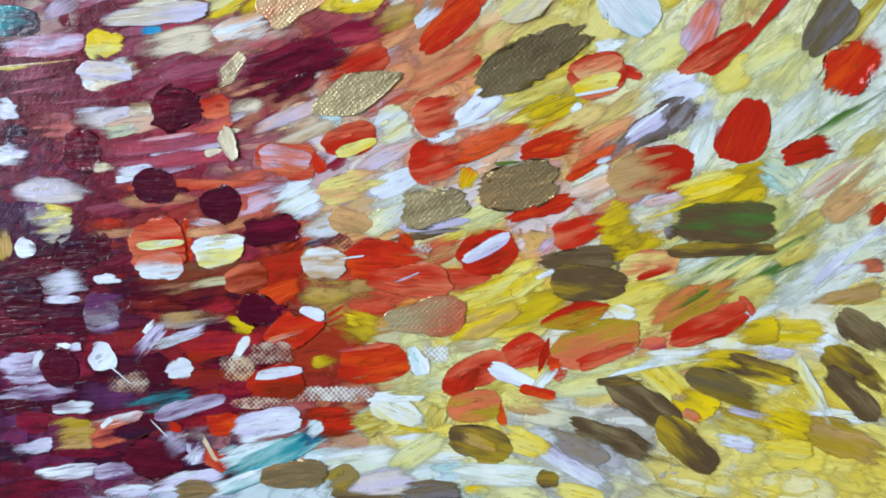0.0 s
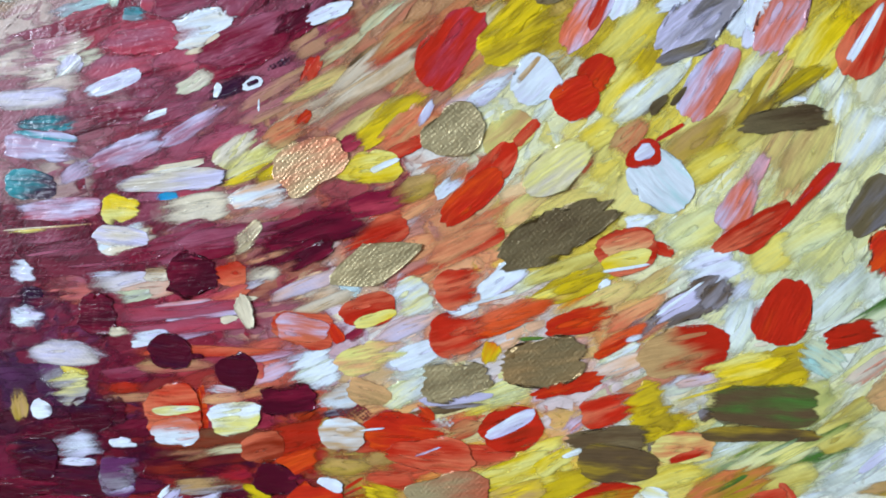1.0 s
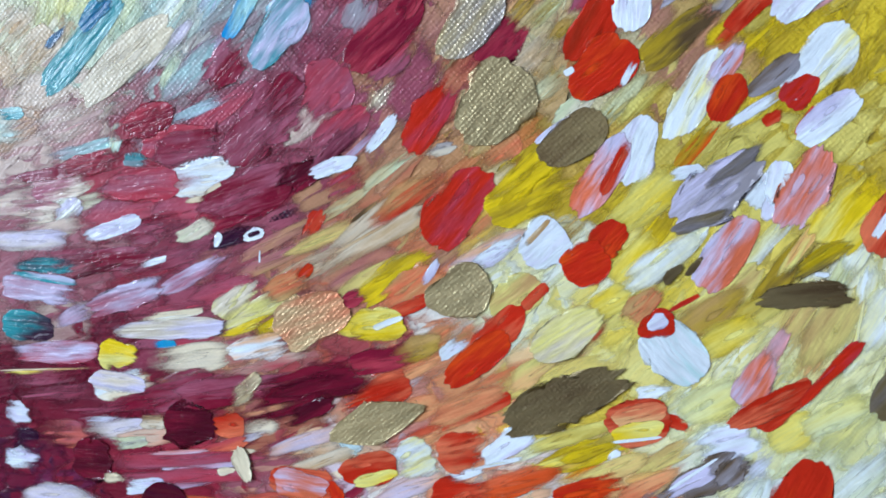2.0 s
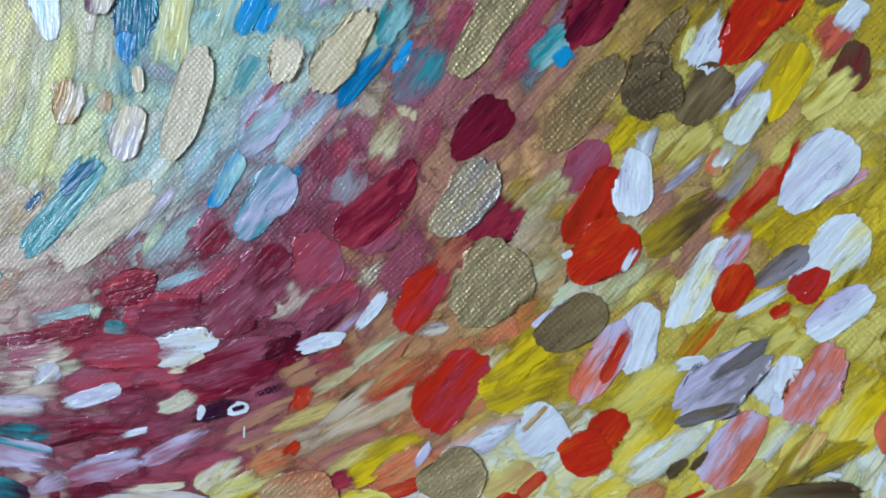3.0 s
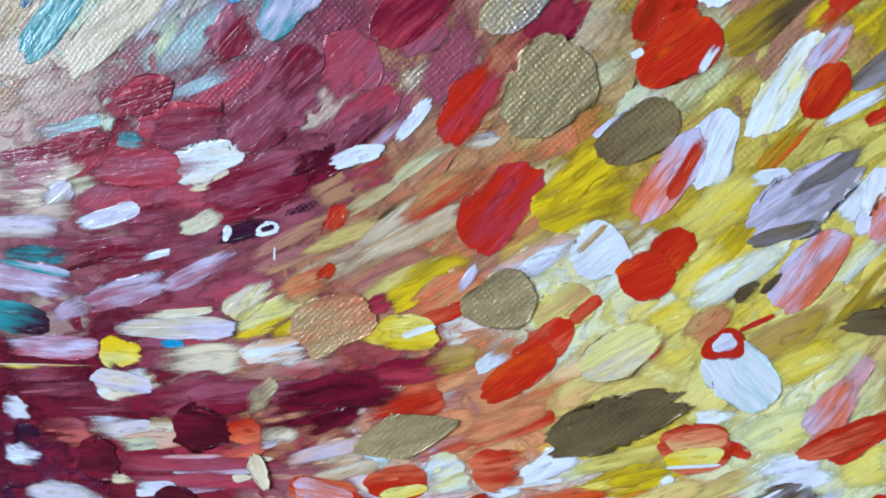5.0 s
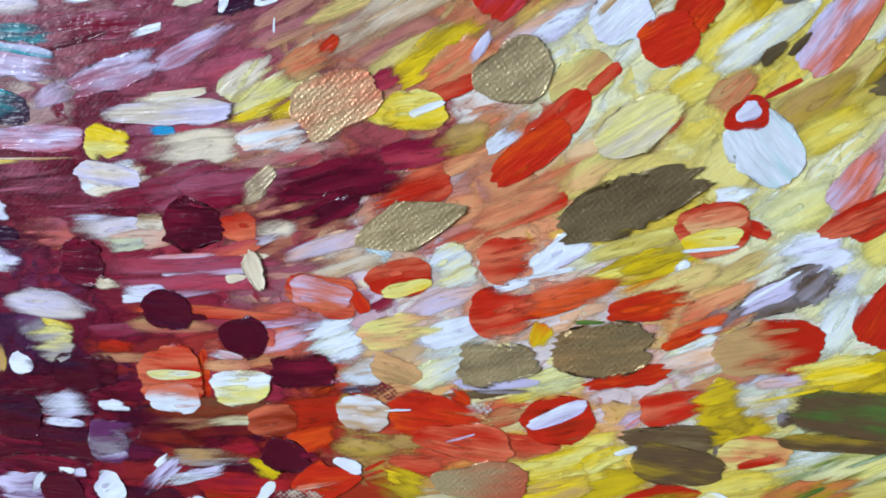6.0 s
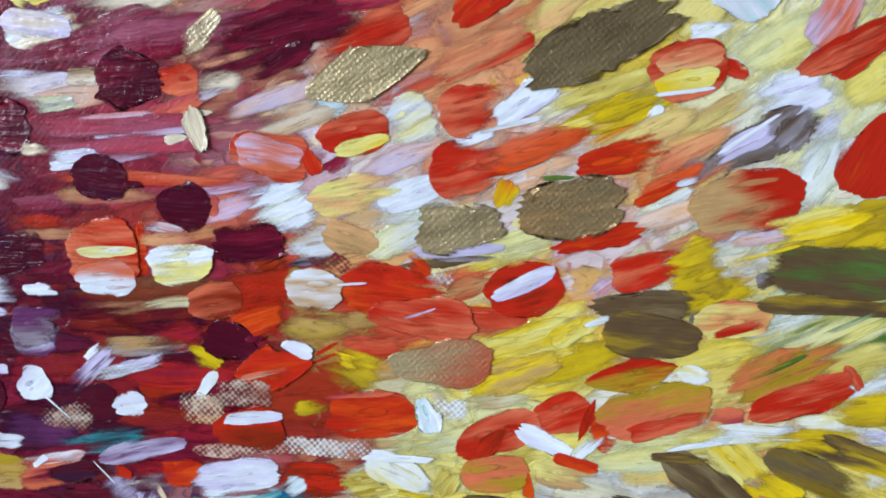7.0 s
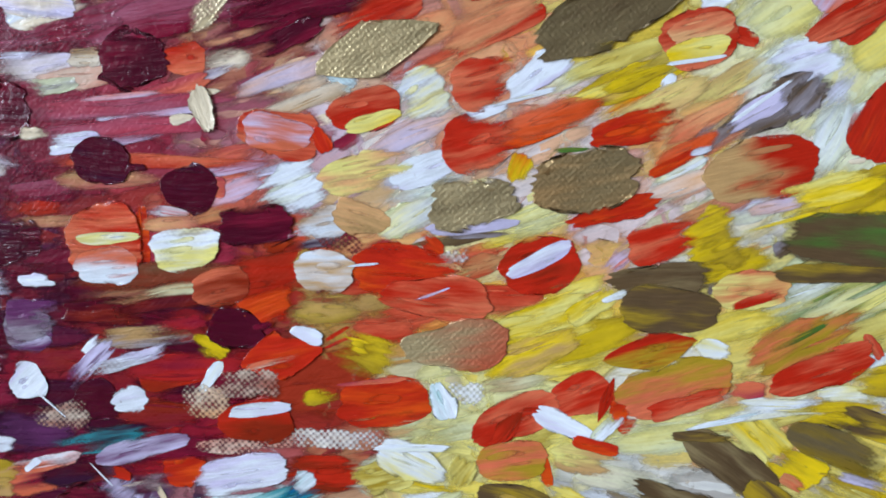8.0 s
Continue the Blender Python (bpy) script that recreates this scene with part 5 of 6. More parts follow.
dab(-48.2, -3.3, 10.4, 5.3, -5, "coral", "lilac", 32, "ox")
dab(-34.7, -8.4, 14.4, 6.2, 13, "peach", "lemon", 45, "of")
dab(-45.7, -11.4, 11.4, 7.5, 27, "white", "sage", 30, "o")
dab(-74.8, -8.6, 9.5, 7.1, -6, "burg", "purple", 10, "dkx")
dab(-69.5, -9.3, 3.1, 1.2, 3, "burg", "wine", 20, "rx")
dab(-57.9, -11.7, 4.4, 3.4, 3, "coral", "rose", 40, "s")
dab(-61.6, -12.1, 8.8, 7.1, -1, "burg", "purple", 10, "dkx")
dab(-47.8, -19.2, 6.2, 3.4, 23, "orange", "rust", 40, "s")
dab(-41.8, -16.4, 8.7, 5.1, 13, "white", "tan", 45, "s")
dab(-35.4, -15.1, 8.9, 5.1, -11, "tan", "peach", 40, "ox")
dab(-51.3, -17.3, 11.0, 6.2, 9, "burg", "wine", 25, "sxr")
dab(-75.1, -21.0, 12.1, 12.4, 4, "red", "coral", 50, "ox")
dab(-69.3, -18.8, 8.7, 0.9, -86, "red", "orange", 20, "s")
dab(-74.7, -24.7, 10.4, 5.8, 9, "white", "coral", 45, "okxu")
dab(-74.1, -20.2, 10.3, 1.9, 7, "lemon", "white", 30, "okx")
dab(-62.0, -21.2, 11.0, 6.8, 9, "white", "lemon", 42, "ox")
dab(-87.0, -20.9, 5.1, 6.2, 4, "burg", "wine", 20, "s")
dab(-27.4, -23.0, 18.8, 8.2, -1, "red", "orange", 35, "oxf")
dab(-23.9, -26.7, 17.1, 6.6, -1, "red", "coral", 40, "ox")
dab(-24.7, -26.3, 6.1, 0.5, 24, "lilac", "coral", 30, "s")
dab(-56.7, -26.8, 9.5, 6.3, 14, "coral", "rust", 50, "ox")
dab(-85.5, -28.0, 5.6, 0.9, 4, "white", "lilac", 20, "sx")
dab(-75.4, -31.8, 13.0, 4.6, 4, "burg", "rust", 35, "sr")
dab(-86.7, -33.5, 9.6, 6.8, 9, "grey", "violet", 50, "s")
dab(-86.9, -37.7, 7.3, 1.8, 14, "violet", "lilac", 40, "s")
dab(-43.9, -22.2, 4.5, 3.4, 33, "tan", "olive", 40, "s")
dab(-40.8, -23.5, 9.2, 6.6, 4, "white", "tan", 42, "okx")
dab(-34.8, -22.2, 4.8, 0.4, 9, "white", "lilac", 10, "x")
dab(-69.1, -35.4, 15.9, 4.1, 9, "tan", "grey", 40, "s")
dab(-58.5, -36.5, 6.2, 3.8, -16, "yellow", "olive", 30, "s")
dab(-54.3, -33.2, 9.4, 6.6, -1, "burg", "wine", 10, "dkrx")
dab(-50.2, -32.6, 3.2, 1.2, 14, "burg", "wine", 20, "rx")
dab(-34.0, -35.9, 10.4, 7.3, -11, "olive", "yellow", 40, "st")
dab(-46.8, -37.1, 13.6, 7.2, 15, "red", "orange", 25, "lkx")
dab(-48.2, -38.1, 10.1, 1.0, 17, "beige", "coral", 40, "s")
dab(-43.3, -33.5, 5.1, 2.4, -16, "white", "lilac", 10, "skx")
dab(-38.6, -33.1, 4.7, 0.7, 34, "red", "rust", 20, "x")
dab(-20.6, -33.8, 16.2, 7.4, 10, "gold", "coral", 35, "otkxp")
dab(-77.6, -40.3, 10.9, 3.1, 46, "lilac", "violet", 40, "s")
dab(-71.0, -39.3, 14.4, 2.3, 19, "lilac", "white", 40, "s")
dab(-77.5, -37.3, 4.4, 1.3, 46, "white", "lilac", 20, "s")
dab(-88.1, -44.0, 6.3, 5.9, 41, "white", "lilac", 20, "dkx")
dab(-76.8, -46.4, 7.6, 7.2, 5, "burg", "purple", 15, "dkx")
dab(-71.6, -46.0, 6.0, 4.3, 15, "white", "lilac", 15, "rkx")
dab(-58.3, -41.3, 6.4, 1.9, 57, "white", "sage", 10, "okx")
dab(-59.1, -45.3, 7.4, 5.6, 5, "beige", "peach", 30, "sw")
dab(-38.1, -50.1, 18.0, 3.3, 2, "beige", "white", 30, "sw")
dab(-47.2, -50.9, 5.5, 2.8, 5, "beige", "red", 30, "sw")
dab(-52.7, -42.0, 11.0, 4.6, 5, "beige", "rust", 40, "sw")
dab(-54.5, -52.5, 12.1, 2.9, 5, "beige", "red", 40, "sw")
dab(-25.9, -40.7, 7.9, 2.7, 5, "beige", "yellow", 40, "sw")
dab(-82.6, -49.3, 9.6, 4.8, 5, "rust", "beige", 40, "sw")
dab(-31.1, -43.6, 14.7, 8.2, 8, "red", "orange", 35, "ox")
dab(-33.0, -40.4, 11.1, 0.8, 8, "coral", "rose", 30, "x")
dab(-40.9, -43.3, 6.8, 2.7, 15, "yellow", "olive", 40, "st")
dab(-51.1, -48.0, 12.0, 7.1, 8, "red", "rust", 30, "okxn")
dab(-50.4, -46.0, 10.6, 2.4, 11, "white", "lilac", 20, "okx")
dab(-18.9, -41.2, 6.9, 3.6, 5, "white", "beige", 30, "sw")
dab(-22.1, -42.9, 6.4, 3.8, -63, "white", "aqua", 20, "rkx")
dab(-76.1, -53.0, 18.4, 4.8, 10, "teal", "purple", 45, "s")
dab(-69.5, -53.9, 16.1, 3.6, 17, "lilac", "violet", 35, "ox")
dab(-40.7, -56.1, 13.7, 6.7, 5, "rust", "red", 45, "s")
dab(-43.4, -57.5, 4.3, 3.7, 35, "aqua", "white", 40, "s")
dab(-53.6, -57.0, 15.9, 5.7, 14, "white", "lilac", 45, "sk")
dab(-30.7, -55.6, 10.1, 5.6, 16, "olive", "lemon", 40, "s")
dab(-26.3, -53.0, 11.9, 5.9, -21, "white", "lemon", 35, "ok")
dab(-26.4, -50.6, 11.1, 1.3, 5, "white", "sage", 20, "skx")
dab(-18.7, -54.0, 5.7, 4.8, 65, "olive", "lemon", 40, "s")
dab(-85.9, -57.6, 13.0, 2.7, 15, "white", "coral", 45, "s")
dab(-87.9, -58.0, 3.6, 1.3, 42, "white", "lilac", 10, "sx")
dab(-73.4, -58.4, 4.2, 2.0, -16, "red", "rust", 30, "s")
dab(-69.2, -59.9, 9.8, 3.8, 15, "violet", "beige", 40, "st")
dab(-84.3, -47.5, 6.7, 0.3, -40, "white", "beige", 10, "x")
dab(-76.3, -58.9, 5.5, 0.3, -44, "white", "beige", 10, "x")
dab(-17.9, 5.3, 10.8, 6.8, 17, "coral", "red", 45, "of")
dab(-10.4, 6.8, 10.6, 4.6, 38, "white", "lilac", 20, "sk")
dab(-13.0, 3.1, 11.2, 0.8, 18, "white", "lemon", 20, "s")
dab(13.9, 17.7, 6.6, 3.0, 22, "white", "lemon", 30, "s")
dab(-0.4, 15.5, 22.0, 8.3, 24, "bronze", "brown", 25, "oktxr")
dab(11.4, 12.2, 10.7, 8.3, 15, "red", "coral", 30, "okx")
dab(11.6, 13.6, 9.1, 3.8, 16, "coral", "peach", 50, "ox")
dab(11.4, 10.8, 8.8, 3.4, 13, "lemon", "yellow", 45, "okx")
dab(11.3, 9.3, 8.5, 0.6, 11, "white", "lilac", 10, "sx")
dab(17.6, 12.6, 3.9, 2.2, -22, "red", "coral", 30, "rx")
dab(26.1, 9.6, 9.9, 7.1, 23, "white", "lilac", 25, "s")
dab(30.0, 16.9, 8.2, 4.7, 66, "coral", "lilac", 45, "s")
dab(34.2, 16.7, 11.5, 4.5, 43, "red", "coral", 30, "skx")
dab(22.3, 3.3, 14.9, 5.4, 31, "grey", "brown", 45, "srk")
dab(26.6, 5.1, 7.0, 4.3, 56, "brown", "grey", 40, "sr")
dab(20.0, 2.6, 9.7, 2.9, 34, "lilac", "grey", 30, "s")
dab(20.6, 4.1, 10.0, 0.6, 39, "white", "lilac", 10, "sx")
dab(3.6, -0.2, 13.1, 4.8, 15, "red", "orange", 25, "skxf")
dab(-17.9, -3.0, 12.2, 7.8, 15, "red", "coral", 25, "okf")
dab(9.6, -5.0, 8.5, 1.5, 29, "red", "orange", 30, "s")
dab(12.9, -3.1, 3.5, 1.2, 24, "lilac", "white", 30, "s")
dab(21.3, -5.4, 16.4, 9.3, 16, "red", "tan", 40, "okxq")
dab(32.0, -7.6, 13.5, 4.8, 19, "yellow", "lemon", 35, "s")
dab(37.9, 2.2, 12.1, 8.7, 68, "red", "orange", 15, "okx")
dab(34.5, -3.6, 2.5, 1.0, 14, "cream", "white", 30, "x")
dab(1.4, -12.4, 12.4, 3.1, 19, "red", "orange", 20, "skrx")
dab(-12.4, -6.9, 4.5, 3.7, 63, "yellow", "orange", 30, "s")
dab(-18.7, -12.1, 12.9, 7.0, 12, "gold", "bronze", 40, "stkrx")
dab(-2.9, -8.2, 14.9, 8.8, 11, "bronze", "tan", 35, "stkrx")
dab(-5.3, -3.9, 5.6, 0.8, 8, "green", "olive", 30, "s")
dab(-18.9, -15.6, 14.0, 2.4, 7, "lilac", "grey", 30, "ox")
dab(-18.4, -17.0, 10.0, 0.8, 7, "brown", "grey", 20, "s")
dab(15.8, -15.9, 9.4, 8.7, 25, "yellow", "olive", 40, "s")
dab(9.4, -16.3, 11.6, 5.8, 19, "red", "coral", 25, "sxf")
dab(34.4, -14.7, 20.1, 7.7, -1, "brown", "green", 25, "sk")
dab(35.1, -19.7, 20.3, 2.8, 1, "brown", "olive", 30, "skx")
dab(24.9, -12.8, 11.5, 0.5, 20, "yellow", "lemon", 20, "s")
dab(-7.6, -29.4, 16.0, 6.9, 20, "yellow", "lemon", 35, "s")
dab(-9.0, -34.4, 16.3, 5.2, 25, "yellow", "tan", 40, "s")
dab(-0.3, -26.3, 9.2, 3.4, 35, "yellow", "lemon", 35, "s")
dab(-8.6, -20.9, 11.5, 8.5, 19, "red", "rust", 20, "okx")
dab(-8.7, -20.0, 10.8, 2.7, 29, "lilac", "white", 25, "okx")
dab(9.1, -22.0, 15.7, 5.1, 7, "brown", "bronze", 30, "okr")
dab(10.3, -26.4, 14.5, 7.3, 1, "brown", "olive", 20, "okx")
dab(2.8, -24.8, 4.5, 1.2, 25, "white", "sage", 20, "s")
dab(22.1, -22.9, 10.7, 6.1, 9, "coral", "lemon", 45, "ox")
dab(23.0, -24.2, 8.3, 1.5, 20, "red", "coral", 30, "s")
dab(8.1, -33.0, 13.8, 5.7, 17, "red", "olive", 40, "lkxn")
dab(17.4, -32.0, 5.3, 3.1, -6, "white", "lemon", 40, "s")
dab(30.1, -30.0, 17.8, 7.9, 32, "olive", "coral", 45, "o")
dab(33.0, -34.2, 16.2, 5.5, 24, "red", "coral", 25, "okx")
dab(29.2, -29.6, 9.1, 1.2, 32, "green", "olive", 30, "s")
dab(40.0, -30.1, 4.7, 1.7, -55, "red", "coral", 20, "sx")
dab(37.8, -22.2, 9.2, 0.8, 31, "green", "sage", 40, "s")
dab(12.3, -38.2, 17.4, 8.4, 20, "olive", "coral", 40, "okxn")
dab(14.9, -40.4, 13.2, 2.8, 20, "red", "coral", 40, "s")
dab(22.9, -37.9, 5.7, 2.6, 5, "coral", "rose", 40, "s")
dab(-10.9, -44.6, 14.5, 6.6, 26, "coral", "red", 45, "ox")
dab(-12.5, -47.1, 8.7, 3.0, 56, "red", "rust", 25, "lkx")
dab(-7.6, -43.0, 5.6, 0.9, 5, "red", "rust", 20, "s")
dab(-1.4, -40.2, 9.2, 6.7, 26, "red", "coral", 35, "okx")
dab(2.5, -40.8, 7.3, 1.7, 76, "red", "rust", 20, "lkx")
dab(-3.2, -45.3, 9.9, 3.4, -22, "white", "lilac", 15, "rkx")
dab(2.8, -45.3, 6.1, 2.5, 47, "white", "sage", 30, "s")
dab(21.0, -42.6, 13.1, 1.1, 16, "white", "aqua", 20, "s")
dab(-11.0, -51.6, 11.4, 6.7, 11, "olive", "coral", 45, "okx")
dab(-0.2, -50.4, 10.7, 5.5, -5, "tan", "lemon", 45, "s")
dab(1.3, -48.2, 7.2, 2.2, -11, "red", "orange", 20, "sx")
dab(17.1, -45.6, 9.1, 1.8, 2, "brown", "olive", 30, "s")
dab(33.4, -43.8, 7.7, 3.5, 0, "brown", "olive", 30, "s")
dab(41.8, -35.0, 8.6, 5.2, 5, "yellow", "olive", 35, "s")
dab(41.3, -43.0, 15.4, 3.1, -11, "brown", "yellow", 45, "s")
dab(-93.7, 46.5, 7.5, 5.4, 35, "sage", "lilac", 40, "s")
dab(-76.1, 42.5, 12.5, 5.2, 13, "wine", "mauve", 35, "s")
dab(-84.0, 42.8, 12.5, 2.9, 19, "lilac", "white", 45, "sk")
dab(-85.6, 36.8, 22.2, 4.4, 8, "wine", "mauve", 35, "s")
dab(-88.0, 34.7, 15.3, 1.0, 18, "burg", "wine", 30, "s")
dab(-56.9, 48.2, 22.6, 6.5, 22, "wine", "rose", 40, "s")
dab(-66.1, 52.0, 11.9, 7.1, 9, "white", "cream", 25, "srkx")
dab(-59.7, 55.3, 3.9, 2.2, 17, "white", "lilac", 10, "rkx")
dab(-65.1, 48.8, 8.3, 1.2, 12, "cream", "peach", 30, "s")
dab(-67.6, 42.8, 8.3, 3.1, 27, "beige", "sage", 35, "s")
dab(-59.4, 42.0, 12.6, 3.3, 20, "purple", "burg", 25, "sr")
dab(-63.2, 41.2, 2.7, 1.5, 66, "white", "lilac", 20, "rkx")
dab(-56.4, 42.3, 4.1, 2.3, 22, "white", "lilac", 20, "rkx")
dab(-56.3, 42.4, 2.4, 1.0, 18, "purple", "burg", 10, "sx")
dab(-55.3, 38.4, 2.5, 0.4, 88, "white", "lilac", 10, "x")
dab(-50.5, 45.9, 5.9, 1.4, 19, "purple", "burg", 20, "sw")
dab(-99.5, 31.1, 17.3, 5.7, -3, "lilac", "mauve", 40, "sk")
dab(-98.8, 33.2, 13.7, 1.7, -5, "teal", "lilac", 45, "s")
dab(-81.3, 30.1, 18.4, 4.9, 18, "lilac", "mauve", 40, "srk")
dab(-67.4, 35.1, 16.2, 3.1, 27, "lilac", "mauve", 40, "s")
dab(-76.4, 36.7, 6.9, 1.3, 18, "white", "lilac", 20, "s")
dab(-102.5, 23.7, 11.4, 6.2, -3, "teal", "purple", 45, "okxp")
dab(-73.5, 24.5, 21.8, 3.8, 7, "beige", "lilac", 45, "sk")
dab(-59.8, 30.6, 10.4, 5.3, 39, "beige", "lemon", 40, "s")
dab(-55.7, 21.9, 12.8, 5.0, 14, "white", "peach", 40, "s")
dab(-57.7, 25.6, 12.2, 1.9, 23, "yellow", "lemon", 40, "s")
dab(-44.9, 16.2, 22.9, 6.3, 15, "wine", "burg", 40, "s")
dab(-31.9, 21.0, 14.8, 5.1, 15, "wine", "rose", 35, "s")
dab(-58.1, 14.8, 7.3, 3.0, 38, "gold", "cream", 40, "st")
dab(-49.3, 33.9, 12.9, 4.7, 28, "coral", "tan", 45, "s")
dab(-47.1, 35.7, 4.5, 2.3, 38, "red", "orange", 30, "s")
dab(-45.7, 27.5, 14.5, 9.1, 24, "gold", "coral", 35, "stkx")
dab(-47.3, 28.5, 9.7, 1.9, 24, "red", "rust", 40, "s")
dab(-97.3, 19.0, 19.3, 4.4, 3, "rose", "lilac", 45, "s")
dab(-69.2, 19.0, 17.8, 6.2, 10, "beige", "cream", 40, "st")
dab(-98.8, 15.5, 20.7, 0.4, 3, "tan", "cream", 40, "s")
dab(-83.7, 19.1, 8.2, 5.2, -4, "yellow", "lemon", 35, "sk")
dab(-84.0, 13.9, 11.5, 4.4, -4, "lilac", "cream", 45, "ox")
dab(-35.7, 46.9, 7.1, 0.7, 37, "brown", "tan", 30, "s")
dab(-29.0, 49.0, 17.5, 5.0, 36, "red", "tan", 40, "st")
dab(-19.4, 47.8, 16.0, 9.2, 50, "red", "rose", 30, "okx")
dab(-30.7, 35.5, 16.4, 6.3, 33, "yellow", "olive", 40, "s")
dab(-27.4, 33.9, 13.3, 5.7, 34, "coral", "tan", 45, "s")
dab(-24.0, 36.6, 5.6, 1.8, 59, "lilac", "white", 30, "s")
dab(-28.5, 30.0, 9.8, 2.4, 24, "red", "coral", 30, "s")
dab(-37.6, 31.5, 5.0, 3.5, 29, "wine", "rose", 30, "s")
dab(-34.0, 27.0, 10.3, 6.1, 10, "yellow", "lemon", 35, "sk")
dab(-31.7, 27.4, 5.9, 1.3, 24, "white", "lemon", 20, "sx")
dab(-19.4, 33.1, 11.3, 8.6, 24, "gold", "bronze", 40, "otkx")
dab(-7.5, 49.9, 15.3, 8.0, 28, "olive", "yellow", 40, "s")
dab(-12.4, 40.4, 9.8, 3.4, 29, "white", "lilac", 30, "s")
dab(-5.0, 41.7, 8.6, 8.3, 44, "white", "lilac", 15, "okx")
dab(-6.5, 43.2, 7.2, 1.0, 49, "tan", "beige", 30, "s")
dab(5.6, 43.1, 7.0, 5.6, 50, "red", "orange", 20, "okx")
dab(2.1, 38.7, 8.4, 7.4, 30, "red", "orange", 15, "okx")
dab(-9.4, 32.5, 9.8, 7.2, 40, "lemon", "tan", 45, "ox")
dab(-6.2, 32.9, 6.2, 2.2, 45, "red", "coral", 20, "sx")
dab(-20.0, 23.6, 6.1, 3.0, 40, "white", "lilac", 20, "s")
dab(-12.4, 26.6, 12.0, 5.6, 45, "red", "coral", 25, "okx")
dab(-15.9, 21.7, 14.2, 5.7, 40, "red", "orange", 25, "okx")
dab(4.6, 27.5, 6.2, 0.9, 51, "red", "coral", 20, "s")
dab(16.1, 37.5, 4.6, 1.7, 46, "bronze", "brown", 30, "rkx")
dab(19.3, 38.7, 4.0, 1.1, 51, "bronze", "brown", 30, "rx")
dab(21.3, 39.3, 4.9, 1.0, 46, "brown", "bronze", 30, "rx")
dab(24.3, 41.2, 14.0, 6.8, 57, "coral", "lilac", 50, "okx")
dab(11.0, 31.9, 9.0, 4.1, 46, "coral", "tan", 45, "s")
dab(16.9, 24.6, 12.4, 9.1, -45, "white", "aqua", 15, "okx")
dab(13.9, 28.9, 6.2, 4.7, 20, "red", "rose", 15, "okx")
dab(18.1, 32.8, 5.7, 0.8, 31, "red", "rose", 10, "sx")
dab(13.9, 29.3, 3.8, 2.5, 31, "lilac", "white", 30, "okx")
dab(28.9, 51.7, 6.2, 4.1, 62, "white", "lilac", 20, "s")
dab(42.3, 47.7, 12.9, 8.3, 52, "yellow", "lemon", 30, "s")
dab(48.8, 47.5, 13.0, 6.8, 68, "coral", "red", 50, "okx")
dab(48.4, 48.4, 10.3, 1.4, 63, "white", "lilac", 20, "s")
dab(38.3, 40.5, 10.0, 3.4, 36, "bronze", "yellow", 45, "sr")
dab(36.3, 34.5, 12.9, 4.3, 8, "bronze", "brown", 35, "srkx")
dab(38.8, 38.1, 2.3, 0.9, -1, "white", "lilac", 10, "sx")
dab(30.0, 21.2, 11.3, 5.8, 63, "coral", "lilac", 45, "ok")
dab(32.1, 16.4, 14.5, 4.3, 32, "red", "coral", 20, "okx")
dab(40.9, 22.2, 14.0, 2.1, 51, "red", "rose", 20, "sx")
dab(-52.2, 64.4, 13.2, 10.8, 38, "mauve", "wine", 40, "ok")
dab(-43.1, 67.4, 10.8, 9.7, 44, "mauve", "rose", 45, "ok")
dab(-31.3, 75.4, 15.1, 9.5, 44, "mauve", "rose", 45, "o")
dab(-40.1, 60.7, 11.9, 6.7, 39, "mauve", "rose", 40, "o")
dab(-70.3, 58.7, 14.7, 6.0, 8, "mauve", "rose", 45, "okx")
dab(-57.6, 49.6, 20.2, 7.9, 20, "wine", "mauve", 35, "ok")
dab(-78.1, 50.9, 15.6, 6.1, 6, "rose", "mauve", 40, "ok")
dab(-94.0, 50.5, 14.0, 5.1, 11, "mauve", "beige", 45, "ok")
dab(-100.0, 45.6, 11.8, 5.3, 2, "mauve", "beige", 45, "o")
dab(-47.2, 52.8, 9.8, 4.9, 30, "burg", "wine", 35, "sr")
dab(-41.1, 57.8, 12.9, 3.7, 44, "burg", "mauve", 40, "sr")
dab(-39.1, 51.6, 11.6, 4.8, 30, "red", "mauve", 50, "st")
# three thin dark lines paint the shade in creases between mauve dabs
dab(-63.6, 59.3, 6.4, 0.6, 78, "burg", "mauve", 30, "s")
dab(-71.8, 62.6, 5.5, 0.6, 67, "burg", "wine", 30, "s")
dab(-59.4, 71.1, 6.3, 0.5, 68, "burg", "wine", 30, "s")
dab(-64.0, 50.4, 3.9, 0.9, 29, "cream", "peach", 30, "s")
dab(9.4, 57.6, 11.4, 7.2, 67, "white", "lilac", 15, "okx")
dab(4.2, 53.2, 14.9, 5.9, 60, "coral", "lilac", 45, "okx")
dab(6.7, 55.2, 10.3, 2.1, 66, "red", "coral", 25, "s")
dab(17.7, 54.0, 5.5, 2.1, 23, "white", "lilac", 20, "s")
dab(22.5, 51.4, 15.3, 8.6, 42, "grey", "lilac", 40, "okxr")
dab(24.9, 54.9, 10.6, 2.4, 38, "bronze", "grey", 35, "s")
dab(20.2, 46.2, 9.9, 2.1, 23, "bronze", "grey", 30, "s")
dab(31.5, 52.4, 7.8, 3.8, 79, "white", "lilac", 15, "ok")
dab(35.8, 51.7, 13.2, 7.7, 62, "coral", "lilac", 45, "okxr")
dab(-105.5, 104.9, 27.3, 5.4, 83, "white", "lilac", 15, "okx")
dab(-91.1, 112.7, 16.2, 6.7, -83, "white", "aqua", 15, "okx")
